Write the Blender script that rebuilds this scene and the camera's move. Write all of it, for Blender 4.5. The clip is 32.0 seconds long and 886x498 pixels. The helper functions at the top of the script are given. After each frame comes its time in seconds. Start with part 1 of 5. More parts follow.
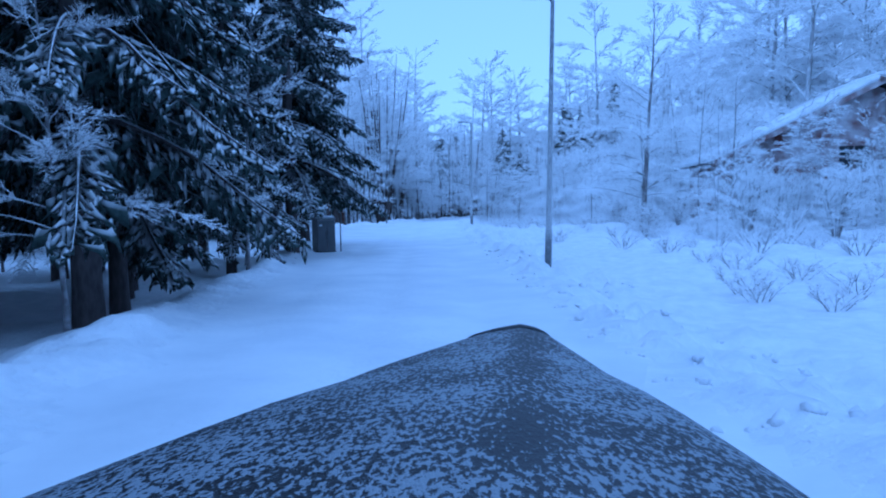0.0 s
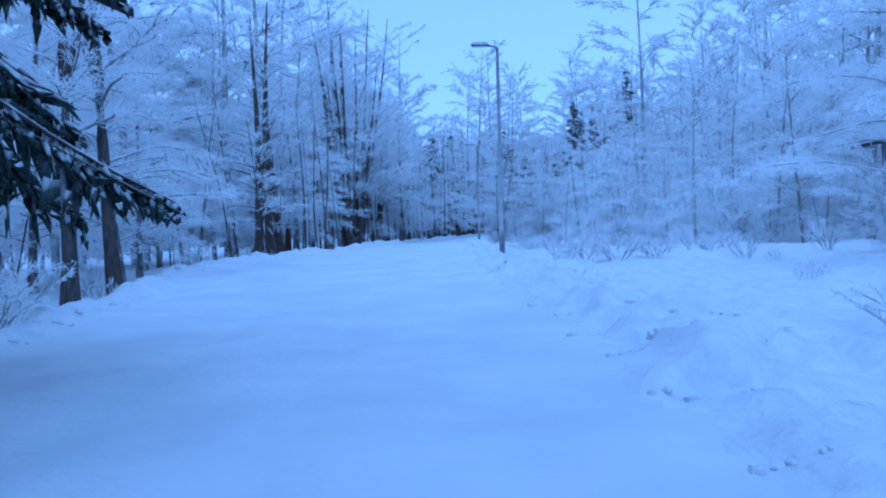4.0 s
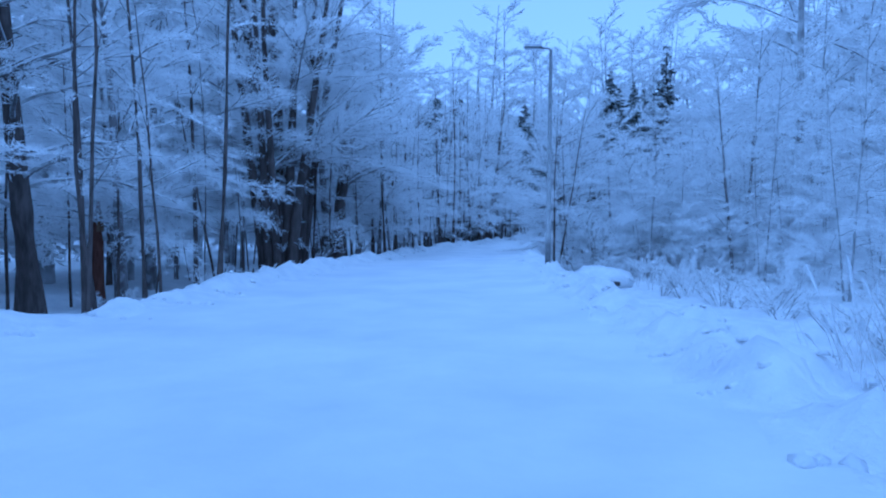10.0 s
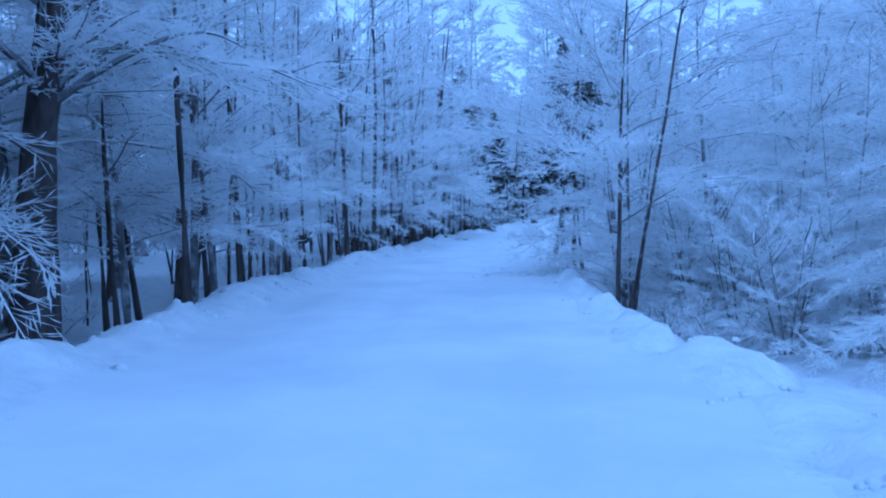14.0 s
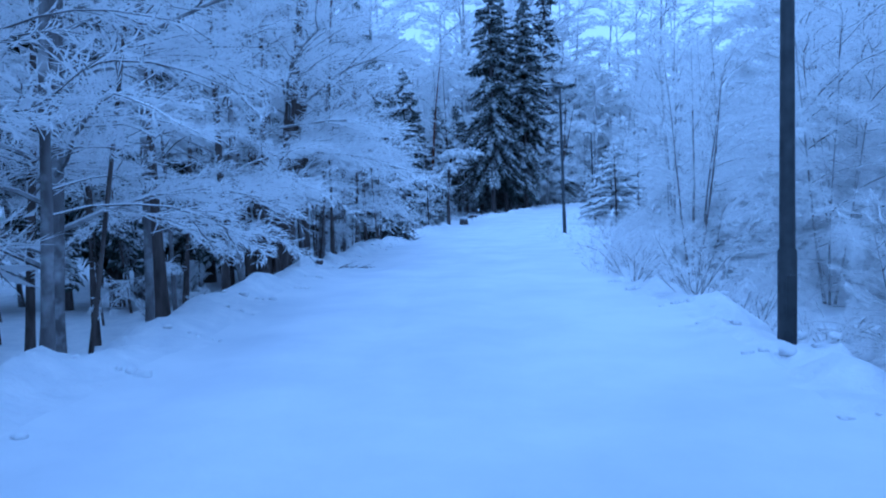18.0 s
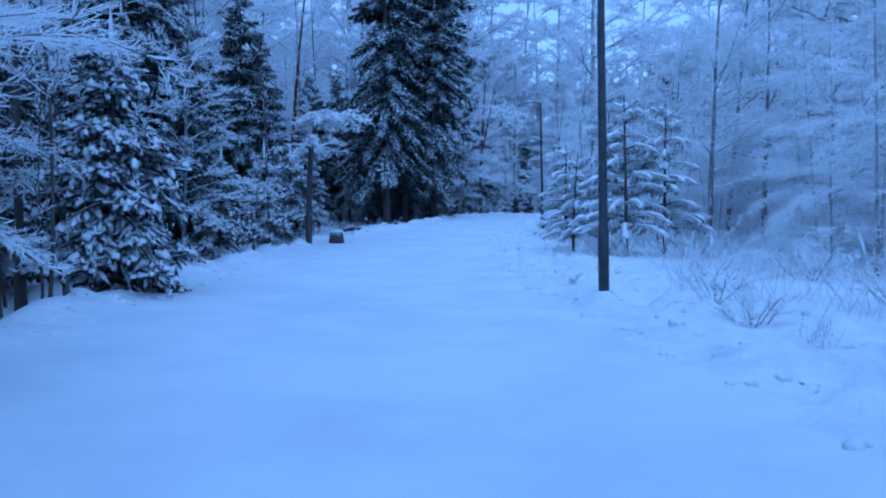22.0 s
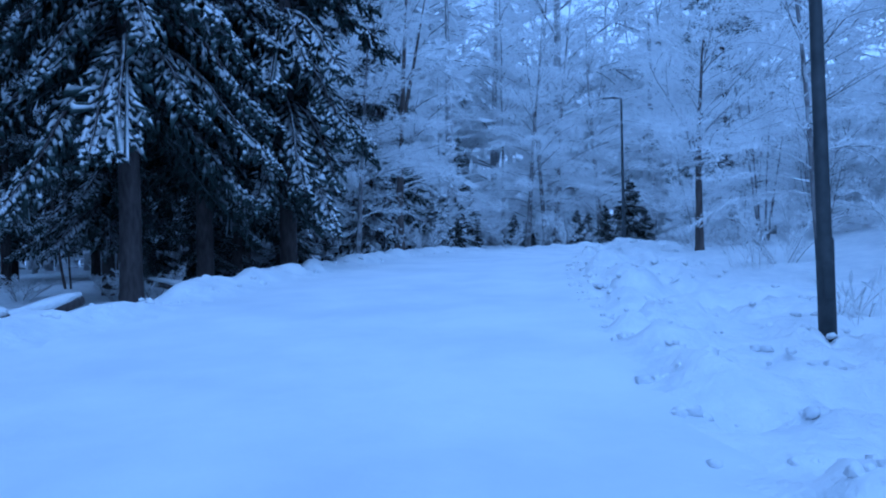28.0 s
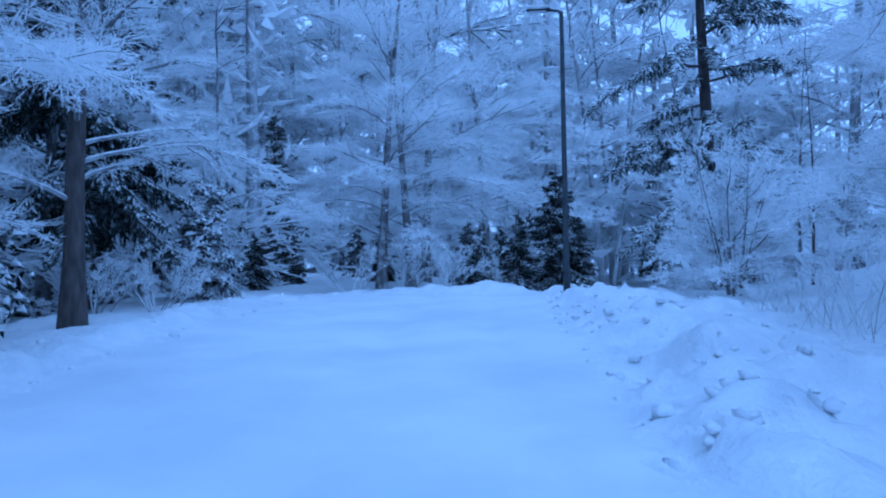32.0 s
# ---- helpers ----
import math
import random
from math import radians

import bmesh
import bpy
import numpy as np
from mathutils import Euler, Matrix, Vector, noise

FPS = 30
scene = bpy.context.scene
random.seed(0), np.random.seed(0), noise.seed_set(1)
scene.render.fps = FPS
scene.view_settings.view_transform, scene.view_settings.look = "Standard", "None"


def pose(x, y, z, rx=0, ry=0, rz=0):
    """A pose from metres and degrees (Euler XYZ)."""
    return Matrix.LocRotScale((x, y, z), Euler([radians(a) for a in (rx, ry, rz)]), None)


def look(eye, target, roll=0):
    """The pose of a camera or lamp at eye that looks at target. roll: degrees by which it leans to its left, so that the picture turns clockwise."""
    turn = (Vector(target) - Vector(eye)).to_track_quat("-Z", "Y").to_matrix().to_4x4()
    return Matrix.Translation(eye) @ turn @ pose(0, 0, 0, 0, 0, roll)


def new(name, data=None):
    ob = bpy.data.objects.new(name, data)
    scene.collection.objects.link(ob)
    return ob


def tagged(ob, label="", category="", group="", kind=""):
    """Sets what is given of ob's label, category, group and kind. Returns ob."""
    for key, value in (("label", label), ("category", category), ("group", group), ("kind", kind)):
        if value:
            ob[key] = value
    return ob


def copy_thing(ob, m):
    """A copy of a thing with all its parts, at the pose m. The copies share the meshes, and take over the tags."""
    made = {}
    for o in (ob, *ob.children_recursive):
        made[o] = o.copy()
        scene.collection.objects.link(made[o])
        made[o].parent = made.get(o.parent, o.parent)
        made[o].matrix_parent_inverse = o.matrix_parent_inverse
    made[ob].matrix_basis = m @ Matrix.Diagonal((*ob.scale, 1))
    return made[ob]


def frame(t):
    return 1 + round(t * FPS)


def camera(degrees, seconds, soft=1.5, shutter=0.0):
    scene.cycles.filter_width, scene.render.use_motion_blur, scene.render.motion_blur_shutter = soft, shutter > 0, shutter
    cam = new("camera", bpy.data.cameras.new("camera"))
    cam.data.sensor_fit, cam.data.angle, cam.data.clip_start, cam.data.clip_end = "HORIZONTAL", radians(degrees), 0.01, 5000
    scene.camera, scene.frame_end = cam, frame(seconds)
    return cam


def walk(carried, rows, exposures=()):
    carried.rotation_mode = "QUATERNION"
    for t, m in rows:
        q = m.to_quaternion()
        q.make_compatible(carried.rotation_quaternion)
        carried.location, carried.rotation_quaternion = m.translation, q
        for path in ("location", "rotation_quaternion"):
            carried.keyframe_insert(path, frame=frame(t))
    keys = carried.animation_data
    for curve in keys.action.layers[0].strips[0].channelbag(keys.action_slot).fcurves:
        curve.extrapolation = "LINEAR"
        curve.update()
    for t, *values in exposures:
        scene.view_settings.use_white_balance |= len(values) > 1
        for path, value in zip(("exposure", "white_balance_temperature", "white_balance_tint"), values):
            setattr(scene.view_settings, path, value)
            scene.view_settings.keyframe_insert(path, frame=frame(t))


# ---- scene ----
cam = camera(61.0, 32.0, soft=2.0)
PATH = [
    (0, look((15.966, 2.534, 1.372), (13.055, 12.083, 0.783), -1.59)),
    (0.5, look((15.007, 5.421, 1.319), (12.146, 14.984, 0.717), -1.77)),
    (1, look((14.160, 8.312, 1.276), (11.415, 17.907, 0.637), -1.99)),
    (1.5, look((13.300, 11.047, 1.229), (10.612, 20.660, 0.632), -2.56)),
    (2, look((12.426, 13.728, 1.183), (9.748, 23.348, 0.638), -2.64)),
    (2.5, look((11.696, 16.127, 1.128), (8.994, 25.744, 0.659), -3.27)),
    (4.5, look((8.579, 25.598, 1.134), (5.747, 35.182, 0.785), -2.42)),
    (5, look((7.832, 27.718, 1.147), (4.938, 37.282, 0.750), -2.23)),
    (5.5, look((7.099, 29.815, 1.168), (4.135, 39.355, 0.717), -1.21)),
    (6, look((6.357, 31.841, 1.213), (3.363, 41.376, 0.877), -0.53)),
    (6.5, look((5.708, 33.775, 1.207), (2.843, 43.348, 0.828), -0.09)),
    (7, look((5.106, 35.769, 1.210), (2.368, 45.378, 0.787), -0.44)),
    (7.5, look((4.506, 37.742, 1.200), (1.833, 47.367, 0.731), -0.41)),
    (8, look((3.940, 39.700, 1.195), (1.341, 49.341, 0.660), -1.24)),
    (8.5, look((3.362, 41.535, 1.179), (0.797, 51.184, 0.612), -1.51)),
    (9, look((2.728, 43.591, 1.168), (0.037, 53.206, 0.620), -1.72)),
    (9.5, look((2.041, 45.636, 1.156), (-0.762, 55.222, 0.643), -1.39)),
    (10, look((1.369, 47.799, 1.168), (-1.320, 57.423, 0.773), -0.66)),
    (10.5, look((0.688, 50.055, 1.183), (-1.926, 59.698, 0.764), -0.49)),
    (11, look((0.001, 52.339, 1.211), (-2.581, 61.989, 0.768), -0.38)),
    (11.5, look((-0.679, 54.661, 1.205), (-2.890, 64.402, 0.726), -0.12)),
    (12, look((-1.286, 57.010, 1.198), (-3.221, 66.808, 0.697), -0.61)),
    (12.5, look((-1.925, 59.278, 1.191), (-3.769, 69.093, 0.678), -0.44)),
    (13, look((-2.569, 61.668, 1.152), (-4.258, 71.510, 0.603), -0.40)),
    (13.5, look((-3.096, 64.027, 1.121), (-4.684, 73.885, 0.568), -1.06)),
    (14, look((-3.655, 66.476, 1.093), (-5.286, 76.328, 0.559), -0.96)),
    (14.5, look((-4.279, 68.924, 1.062), (-5.894, 78.778, 0.518), -0.80)),
    (16.5, look((-5.754, 79.258, 0.832), (-6.720, 89.195, 0.258), -1.04)),
    (17, look((-6.011, 81.908, 0.823), (-6.731, 91.865, 0.244), -1.15)),
    (17.5, look((-6.219, 84.671, 0.808), (-6.728, 94.642, 0.231), -1.80)),
    (18, look((-6.386, 87.325, 0.792), (-6.740, 97.304, 0.241), -1.74)),
    (18.5, look((-6.507, 89.864, 0.791), (-6.627, 99.849, 0.260), -1.88)),
    (19, look((-6.545, 92.513, 0.796), (-6.463, 102.499, 0.270), -2.06)),
    (19.5, look((-6.544, 95.102, 0.767), (-6.260, 105.085, 0.255), -1.44)),
    (20, look((-6.508, 97.655, 0.747), (-5.964, 107.628, 0.236), -1.86)),
    (20.5, look((-6.379, 100.248, 0.727), (-5.638, 110.209, 0.241), -1.34)),
    (21, look((-6.237, 102.853, 0.699), (-5.359, 112.805, 0.260), -1.03)),
    (21.5, look((-6.065, 105.423, 0.680), (-5.040, 115.361, 0.244), -1.23)),
    (22, look((-5.864, 107.992, 0.661), (-4.752, 117.919, 0.212), -0.43)),
    (22.5, look((-5.653, 110.627, 0.631), (-4.496, 120.549, 0.171), -1.52)),
    (23, look((-5.394, 113.158, 0.611), (-4.236, 123.080, 0.140), -1.97)),
    (23.5, look((-5.162, 115.612, 0.576), (-4.006, 125.536, 0.144), -2.06)),
    (24, look((-4.938, 118.053, 0.562), (-3.766, 127.975, 0.146), -1.79)),
    (24.5, look((-4.644, 120.493, 0.543), (-3.205, 130.382, 0.167), -2.17)),
    (26.5, look((-3.360, 130.448, 0.600), (-1.761, 140.318, 0.498), -0.77)),
    (27, look((-2.967, 132.797, 0.661), (-1.114, 142.623, 0.607), -0.06)),
    (27.5, look((-2.549, 135.035, 0.738), (-0.371, 144.795, 0.696), -0.52)),
    (28, look((-2.064, 137.198, 0.811), (0.429, 146.883, 0.797), -1.16)),
    (28.5, look((-1.486, 139.362, 0.893), (1.383, 148.942, 0.970), -1.14)),
    (29, look((-0.870, 141.321, 0.999), (2.473, 150.742, 1.257), -1.10)),
    (29.5, look((-0.182, 143.210, 1.117), (3.399, 152.544, 1.336), -0.76)),
    (30, look((0.497, 144.981, 1.221), (4.124, 154.298, 1.411), -1.17)),
    (30.5, look((1.120, 146.690, 1.318), (4.767, 156.000, 1.491), -1.17)),
    (31, look((1.782, 148.411, 1.409), (5.666, 157.626, 1.538), -1.28)),
    (31.5, look((2.483, 150.111, 1.494), (6.630, 159.210, 1.610), -0.88)),
    (32, look((3.188, 151.703, 1.578), (7.635, 160.659, 1.661), -1.11)),
]
EXPOSURES = [(0, 0.15, 3450, 9), (2, 0.13, 3450, 9), (5, 0.05, 3450, 9), (9, 0.04, 3450, 9), (14, 0.24, 3450, 9), (17, 0.4, 3450, 9), (19.5, 0.2, 3450, 9), (22, 0.08, 3450, 9), (24, 0.04, 3450, 9), (28, 0.16, 3450, 9), (32, 0.32, 3450, 9)]
walk(cam, PATH, EXPOSURES)

# ---- light: a dim, evenly overcast winter dusk ----
world = bpy.data.worlds.new("dusk_sky")
scene.world = world
world.use_nodes = True
wn = world.node_tree
wn.nodes.clear()
sky = wn.nodes.new("ShaderNodeTexSky")
sky.sky_type, sky.sun_disc = "NISHITA", False
sky.sun_elevation, sky.sun_rotation = radians(52), radians(193)
sky.air_density, sky.dust_density, sky.ozone_density = 1.0, 0.6, 1.5
veil = wn.nodes.new("ShaderNodeHueSaturation")
veil.inputs["Saturation"].default_value = 0.1
back = wn.nodes.new("ShaderNodeBackground")
back.inputs["Strength"].default_value = 0.12
wout = wn.nodes.new("ShaderNodeOutputWorld")
wn.links.new(sky.outputs[0], veil.inputs["Color"])
haze = wn.nodes.new("ShaderNodeMix")
haze.data_type, haze.blend_type = "RGBA", "MULTIPLY"
haze.inputs[0].default_value = 1.0
haze.inputs[7].default_value = (2.54, 2.52, 2.52, 1.0)
even = wn.nodes.new("ShaderNodeGamma")
even.inputs["Gamma"].default_value = 0.4
wn.links.new(veil.outputs[0], even.inputs["Color"])
wn.links.new(even.outputs[0], haze.inputs[6])
wn.links.new(haze.outputs[2], back.inputs[0])
wn.links.new(back.outputs[0], wout.inputs[0])
sun_data = bpy.data.lights.new("sun", "SUN")
sun_data.energy, sun_data.angle, sun_data.color = 0.5, radians(70), (1.0, 0.98, 0.95)
sun = new("sun", sun_data)
sun.matrix_world = look((0, 0, 60), (6, 25, 60 - 33))


# ---- materials ----
def material(name):
    m = bpy.data.materials.new(name)
    m.use_nodes = True
    nt = m.node_tree
    return m, nt, nt.nodes["Principled BSDF"]


def noise_node(nt, scale, detail=4.0, rough=0.55, coords="Object"):
    tc = nt.nodes.new("ShaderNodeTexCoord")
    n = nt.nodes.new("ShaderNodeTexNoise")
    n.inputs["Scale"].default_value, n.inputs["Detail"].default_value, n.inputs["Roughness"].default_value = scale, detail, rough
    nt.links.new(tc.outputs[coords], n.inputs["Vector"])
    return n


def ramp(nt, source, stops):
    r = nt.nodes.new("ShaderNodeValToRGB")
    while len(r.color_ramp.elements) < len(stops):
        r.color_ramp.elements.new(0.5)
    for e, (pos, col) in zip(r.color_ramp.elements, stops):
        e.position, e.color = pos, (*col, 1.0)
    nt.links.new(source, r.inputs[0])
    return r


def bump(nt, bsdf, source, strength, distance):
    b = nt.nodes.new("ShaderNodeBump")
    b.inputs["Strength"].default_value, b.inputs["Distance"].default_value = strength, distance
    nt.links.new(source, b.inputs["Height"])
    nt.links.new(b.outputs[0], bsdf.inputs["Normal"])
    return b


def simple(name, dark, light, scale, rough=0.7, metal=0.0, relief=0.3, depth=0.01):
    m, nt, p = material(name)
    n = noise_node(nt, scale)
    r = ramp(nt, n.outputs[0], [(0.3, dark), (0.7, light)])
    nt.links.new(r.outputs[0], p.inputs["Base Color"])
    p.inputs["Roughness"].default_value, p.inputs["Metallic"].default_value = rough, metal
    bump(nt, p, n.outputs[0], relief, depth)
    return m


SNOW_LO, SNOW_HI, RIME = (0.74, 0.76, 0.79), (0.86, 0.87, 0.88), (0.93, 0.935, 0.94)


def snow_material(name, grain=18.0, lumps=1.6, relief=0.5, depth=0.05):
    m, nt, p = material(name)
    fine, wide = noise_node(nt, grain), noise_node(nt, lumps)
    mix = nt.nodes.new("ShaderNodeMix")
    mix.inputs[0].default_value = 0.4
    nt.links.new(fine.outputs[0], mix.inputs[2])
    nt.links.new(wide.outputs[0], mix.inputs[3])
    r = ramp(nt, wide.outputs[0], [(0.3, SNOW_LO), (0.65, SNOW_HI)])
    nt.links.new(r.outputs[0], p.inputs["Base Color"])
    p.inputs["Roughness"].default_value = 0.85
    p.inputs["Specular IOR Level"].default_value = 0.2
    bump(nt, p, mix.outputs[0], relief, depth)
    return m


def snowed(name, dark, light, scale, edge, spread=0.25, patch=3.0, amount=0.6, rough=0.85, relief=0.5, depth=0.02, stretch=None, through_light=0.0):
    """A surface on whose upward faces snow and rime lie; edge is the upward slope where the snow begins."""
    m, nt, p = material(name)
    n = noise_node(nt, scale)
    if stretch:
        mp = nt.nodes.new("ShaderNodeMapping")
        mp.inputs["Scale"].default_value = stretch
        nt.links.new(n.inputs["Vector"].links[0].from_socket, mp.inputs[0])
        nt.links.new(mp.outputs[0], n.inputs["Vector"])
    bare = ramp(nt, n.outputs[0], [(0.3, dark), (0.7, light)])
    g = nt.nodes.new("ShaderNodeNewGeometry")
    split = nt.nodes.new("ShaderNodeSeparateXYZ")
    nt.links.new(g.outputs["Normal"], split.inputs[0])
    pn = noise_node(nt, patch, 3.0)
    s1 = nt.nodes.new("ShaderNodeMath")
    s1.operation = "MULTIPLY_ADD"
    nt.links.new(pn.outputs[0], s1.inputs[0])
    s1.inputs[1].default_value = amount * 2
    nt.links.new(split.outputs[2], s1.inputs[2])
    s2 = nt.nodes.new("ShaderNodeMapRange")
    s2.inputs["From Min"].default_value, s2.inputs["From Max"].default_value = edge - spread + amount, edge + spread + amount
    nt.links.new(s1.outputs[0], s2.inputs[0])
    mix = nt.nodes.new("ShaderNodeMix")
    mix.data_type = "RGBA"
    nt.links.new(s2.outputs[0], mix.inputs[0])
    nt.links.new(bare.outputs[0], mix.inputs[6])
    mix.inputs[7].default_value = (*(RIME if through_light else SNOW_HI), 1)
    nt.links.new(mix.outputs[2], p.inputs["Base Color"])
    p.inputs["Roughness"].default_value = rough
    p.inputs["Specular IOR Level"].default_value = 0.2
    bump(nt, p, n.outputs[0], relief, depth)
    if through_light:
        # thin ice crystals let some of the light through
        tl, ms = nt.nodes.new("ShaderNodeBsdfTranslucent"), nt.nodes.new("ShaderNodeMixShader")
        tl.inputs["Color"].default_value = (*RIME, 1)
        ms.inputs[0].default_value = through_light
        nt.links.new(p.outputs[0], ms.inputs[1])
        nt.links.new(tl.outputs[0], ms.inputs[2])
        nt.links.new(ms.outputs[0], nt.nodes["Material Output"].inputs["Surface"])
    return m


M_ROAD = snow_material("packed_snow", 9.0, 0.7, 0.4, 0.05)
M_SNOW = snow_material("fresh_snow", 11.0, 3.2, 0.7, 0.09)
M_BARK = snowed("beech_bark", (0.05, 0.045, 0.043), (0.14, 0.12, 0.108), 9.0, 0.55, 0.2, 5.0, 0.5, stretch=(1, 1, 0.25))
M_BARK_DARK = snowed("spruce_bark", (0.045, 0.041, 0.042), (0.105, 0.092, 0.086), 14.0, 0.7, 0.2, 5.0, 0.4, stretch=(1, 1, 0.3))
M_BARK_PINE = snowed("pine_bark", (0.05, 0.022, 0.016), (0.12, 0.06, 0.04), 10.0, 0.7, 0.2, 5.0, 0.4, stretch=(1, 1, 0.3))
M_BARK_RIME = snowed("rimed_bark", (0.09, 0.085, 0.085), (0.26, 0.25, 0.25), 7.0, 0.35, 0.35, 3.0, 0.75, stretch=(1, 1, 0.3))
# rimed bark, paled further so its colour stands in for distance haze
M_BARK_FAR = snowed("hazed_hoary_bark", (0.22, 0.22, 0.225), (0.42, 0.42, 0.425), 5.0, 0.25, 0.35, 2.0, 0.75)
M_LIMB = snowed("snowy_limb", (0.08, 0.078, 0.078), (0.22, 0.215, 0.215), 12.0, -0.15, 0.35, 4.0, 0.45)
M_TWIG = snowed("rimed_twig", (0.82, 0.825, 0.84), (0.92, 0.925, 0.93), 20.0, -0.5, 0.4, 6.0, 0.35, through_light=0.5)
M_NEEDLE = snowed("snowy_needles", (0.036, 0.05, 0.047), (0.088, 0.11, 0.098), 18.0, 0.68, 0.4, 1.3, 0.7)
M_NEEDLE_F = snowed("hoary_needles", (0.05, 0.064, 0.062), (0.11, 0.13, 0.12), 18.0, 0.15, 0.35, 1.6, 0.75)
M_NEEDLE_D = snowed("dark_needles", (0.022, 0.031, 0.029), (0.05, 0.064, 0.056), 18.0, 0.8, 0.3, 1.6, 0.6)
M_NEEDLE_W = snowed("laden_needles", (0.02, 0.03, 0.026), (0.05, 0.065, 0.05), 18.0, -0.35, 0.35, 2.2, 0.5)
M_REED = snowed("dry_stalks", (0.14, 0.115, 0.09), (0.28, 0.24, 0.19), 12.0, -0.45, 0.3, 5.0, 0.6)
M_STEEL = snowed("galvanised_steel", (0.14, 0.145, 0.15), (0.27, 0.275, 0.28), 7.0, 0.4, 0.35, 30.0, 0.45, rough=0.55, relief=0.1, depth=0.003)
M_POLE_DARK = snowed("dark_painted_steel", (0.035, 0.04, 0.045), (0.07, 0.075, 0.08), 7.0, 0.6, 0.2, 6.0, 0.3, rough=0.5, relief=0.1, depth=0.003)


# ---- the lie of the land ----
KNOTS = [(27.5, -35.0, 0.5), (21.6, -15.0, 0.3), (15.97, 2.53, 0.19), (12.43, 13.73, 0.0), (7.83, 27.72, -0.04), (3.94, 39.7, 0.01), (0.0, 52.34, 0.03), (-3.66, 66.48, -0.09),
         (-6.01, 81.91, -0.36), (-6.51, 97.66, -0.44), (-5.39, 113.16, -0.57), (-4.0, 125.47, -0.61), (-2.06, 137.2, -0.37), (0.5, 144.98, 0.04),
         (3.19, 151.7, 0.39), (6.6, 158.5, 0.60), (10.5, 165.5, 0.66), (18.0, 176.0, 0.6), (34.0, 196.0, 0.6)]


def catmull(points, steps):
    pts = [Vector(p) for p in points]
    pts = [2 * pts[0] - pts[1], *pts, 2 * pts[-1] - pts[-2]]
    out = []
    for i in range(1, len(pts) - 2):
        a, b, c, d = pts[i - 1 : i + 3]
        for k in range(steps):
            u = k / steps
            out.append(0.5 * (2 * b + (c - a) * u + (2 * a - 5 * b + 4 * c - d) * u * u + (3 * b - 3 * c + d - a) * u ** 3))
    return out + [pts[-2]]


WAY = np.array(catmull(KNOTS, 10))
SEG = np.diff(WAY[:, :2], axis=0)
SEG_LEN = np.hypot(SEG[:, 0], SEG[:, 1])
ALONG = np.r_[0, np.cumsum(SEG_LEN)]


def along_road(x, y):
    """Distance along the way, distance to its right, and its height, for arrays of places."""
    x, y = np.atleast_1d(np.asarray(x, float)), np.atleast_1d(np.asarray(y, float))
    s, d, z = np.empty(len(x)), np.empty(len(x)), np.empty(len(x))
    for i in range(0, len(x), 4000):
        px, py = x[i : i + 4000, None], y[i : i + 4000, None]
        ax, ay = px - WAY[None, :-1, 0], py - WAY[None, :-1, 1]
        u = np.clip((ax * SEG[:, 0] + ay * SEG[:, 1]) / SEG_LEN ** 2, 0, 1)
        ex, ey = ax - u * SEG[:, 0], ay - u * SEG[:, 1]
        k = np.argmin(ex ** 2 + ey ** 2, axis=1)
        r = np.arange(len(k))
        side = np.sign(ex[r, k] * SEG[k, 1] - ey[r, k] * SEG[k, 0])
        d[i : i + 4000] = side * np.hypot(ex[r, k], ey[r, k])
        s[i : i + 4000] = ALONG[k] + u[r, k] * SEG_LEN[k]
        z[i : i + 4000] = WAY[k, 2] + u[r, k] * (WAY[k + 1, 2] - WAY[k, 2])
    return s, d, z


def waves(x, y, size, seed, octaves=3):
    """Smooth value noise between about -1 and 1."""
    out, amp = np.zeros_like(x), 1.0
    for o in range(octaves):
        rng = np.random.RandomState(seed + o)
        table = rng.rand(64, 64) * 2 - 1
        u, v = x / size * 2 ** o, y / size * 2 ** o
        i, j = np.floor(u).astype(int), np.floor(v).astype(int)
        f, g = u - i, v - j
        f, g = f * f * (3 - 2 * f), g * g * (3 - 2 * g)
        a, b, c, e = table[i % 64, j % 64], table[(i + 1) % 64, j % 64], table[i % 64, (j + 1) % 64], table[(i + 1) % 64, (j + 1) % 64]
        out += amp * ((a * (1 - f) + b * f) * (1 - g) + (c * (1 - f) + e * f) * g)
        amp *= 0.5
    return out


EDGE_Y = [-40, 6, 14, 24, 34, 43, 47, 50, 52, 54, 57, 60, 66, 72, 78, 87, 95, 101, 105, 110, 116, 124, 132, 140, 147, 152, 157, 164, 200]
EDGE_LEFT = [-3.0, -2.4, -3.2, -3.6, -4.6, -6.6, -6.0, -5.3, -5.1, -4.2, -3.3, -3.0, -2.75, -2.6, -2.55, -2.3, -2.35, -2.75, -3.15, -3.5, -4.0, -4.5, -5.1, -5.0, -4.1, -3.4, -3.4, -3.4, -5.0]
EDGE_RIGHT = [1.5, 1.5, 1.5, 1.55, 1.6, 1.6, 1.7, 1.7, 1.75, 1.8, 1.85, 1.9, 1.95, 1.75, 1.8, 2.05, 2.3, 2.35, 2.4, 2.3, 2.0, 1.45, 1.4, 1.2, 1.05, 1.1, 1.3, 1.7, 2.4]


ROAD_END = ALONG[14 * 10] + 17.0


def smooth(t):
    t = np.clip(t, 0, 1)
    return t * t * (3 - 2 * t)


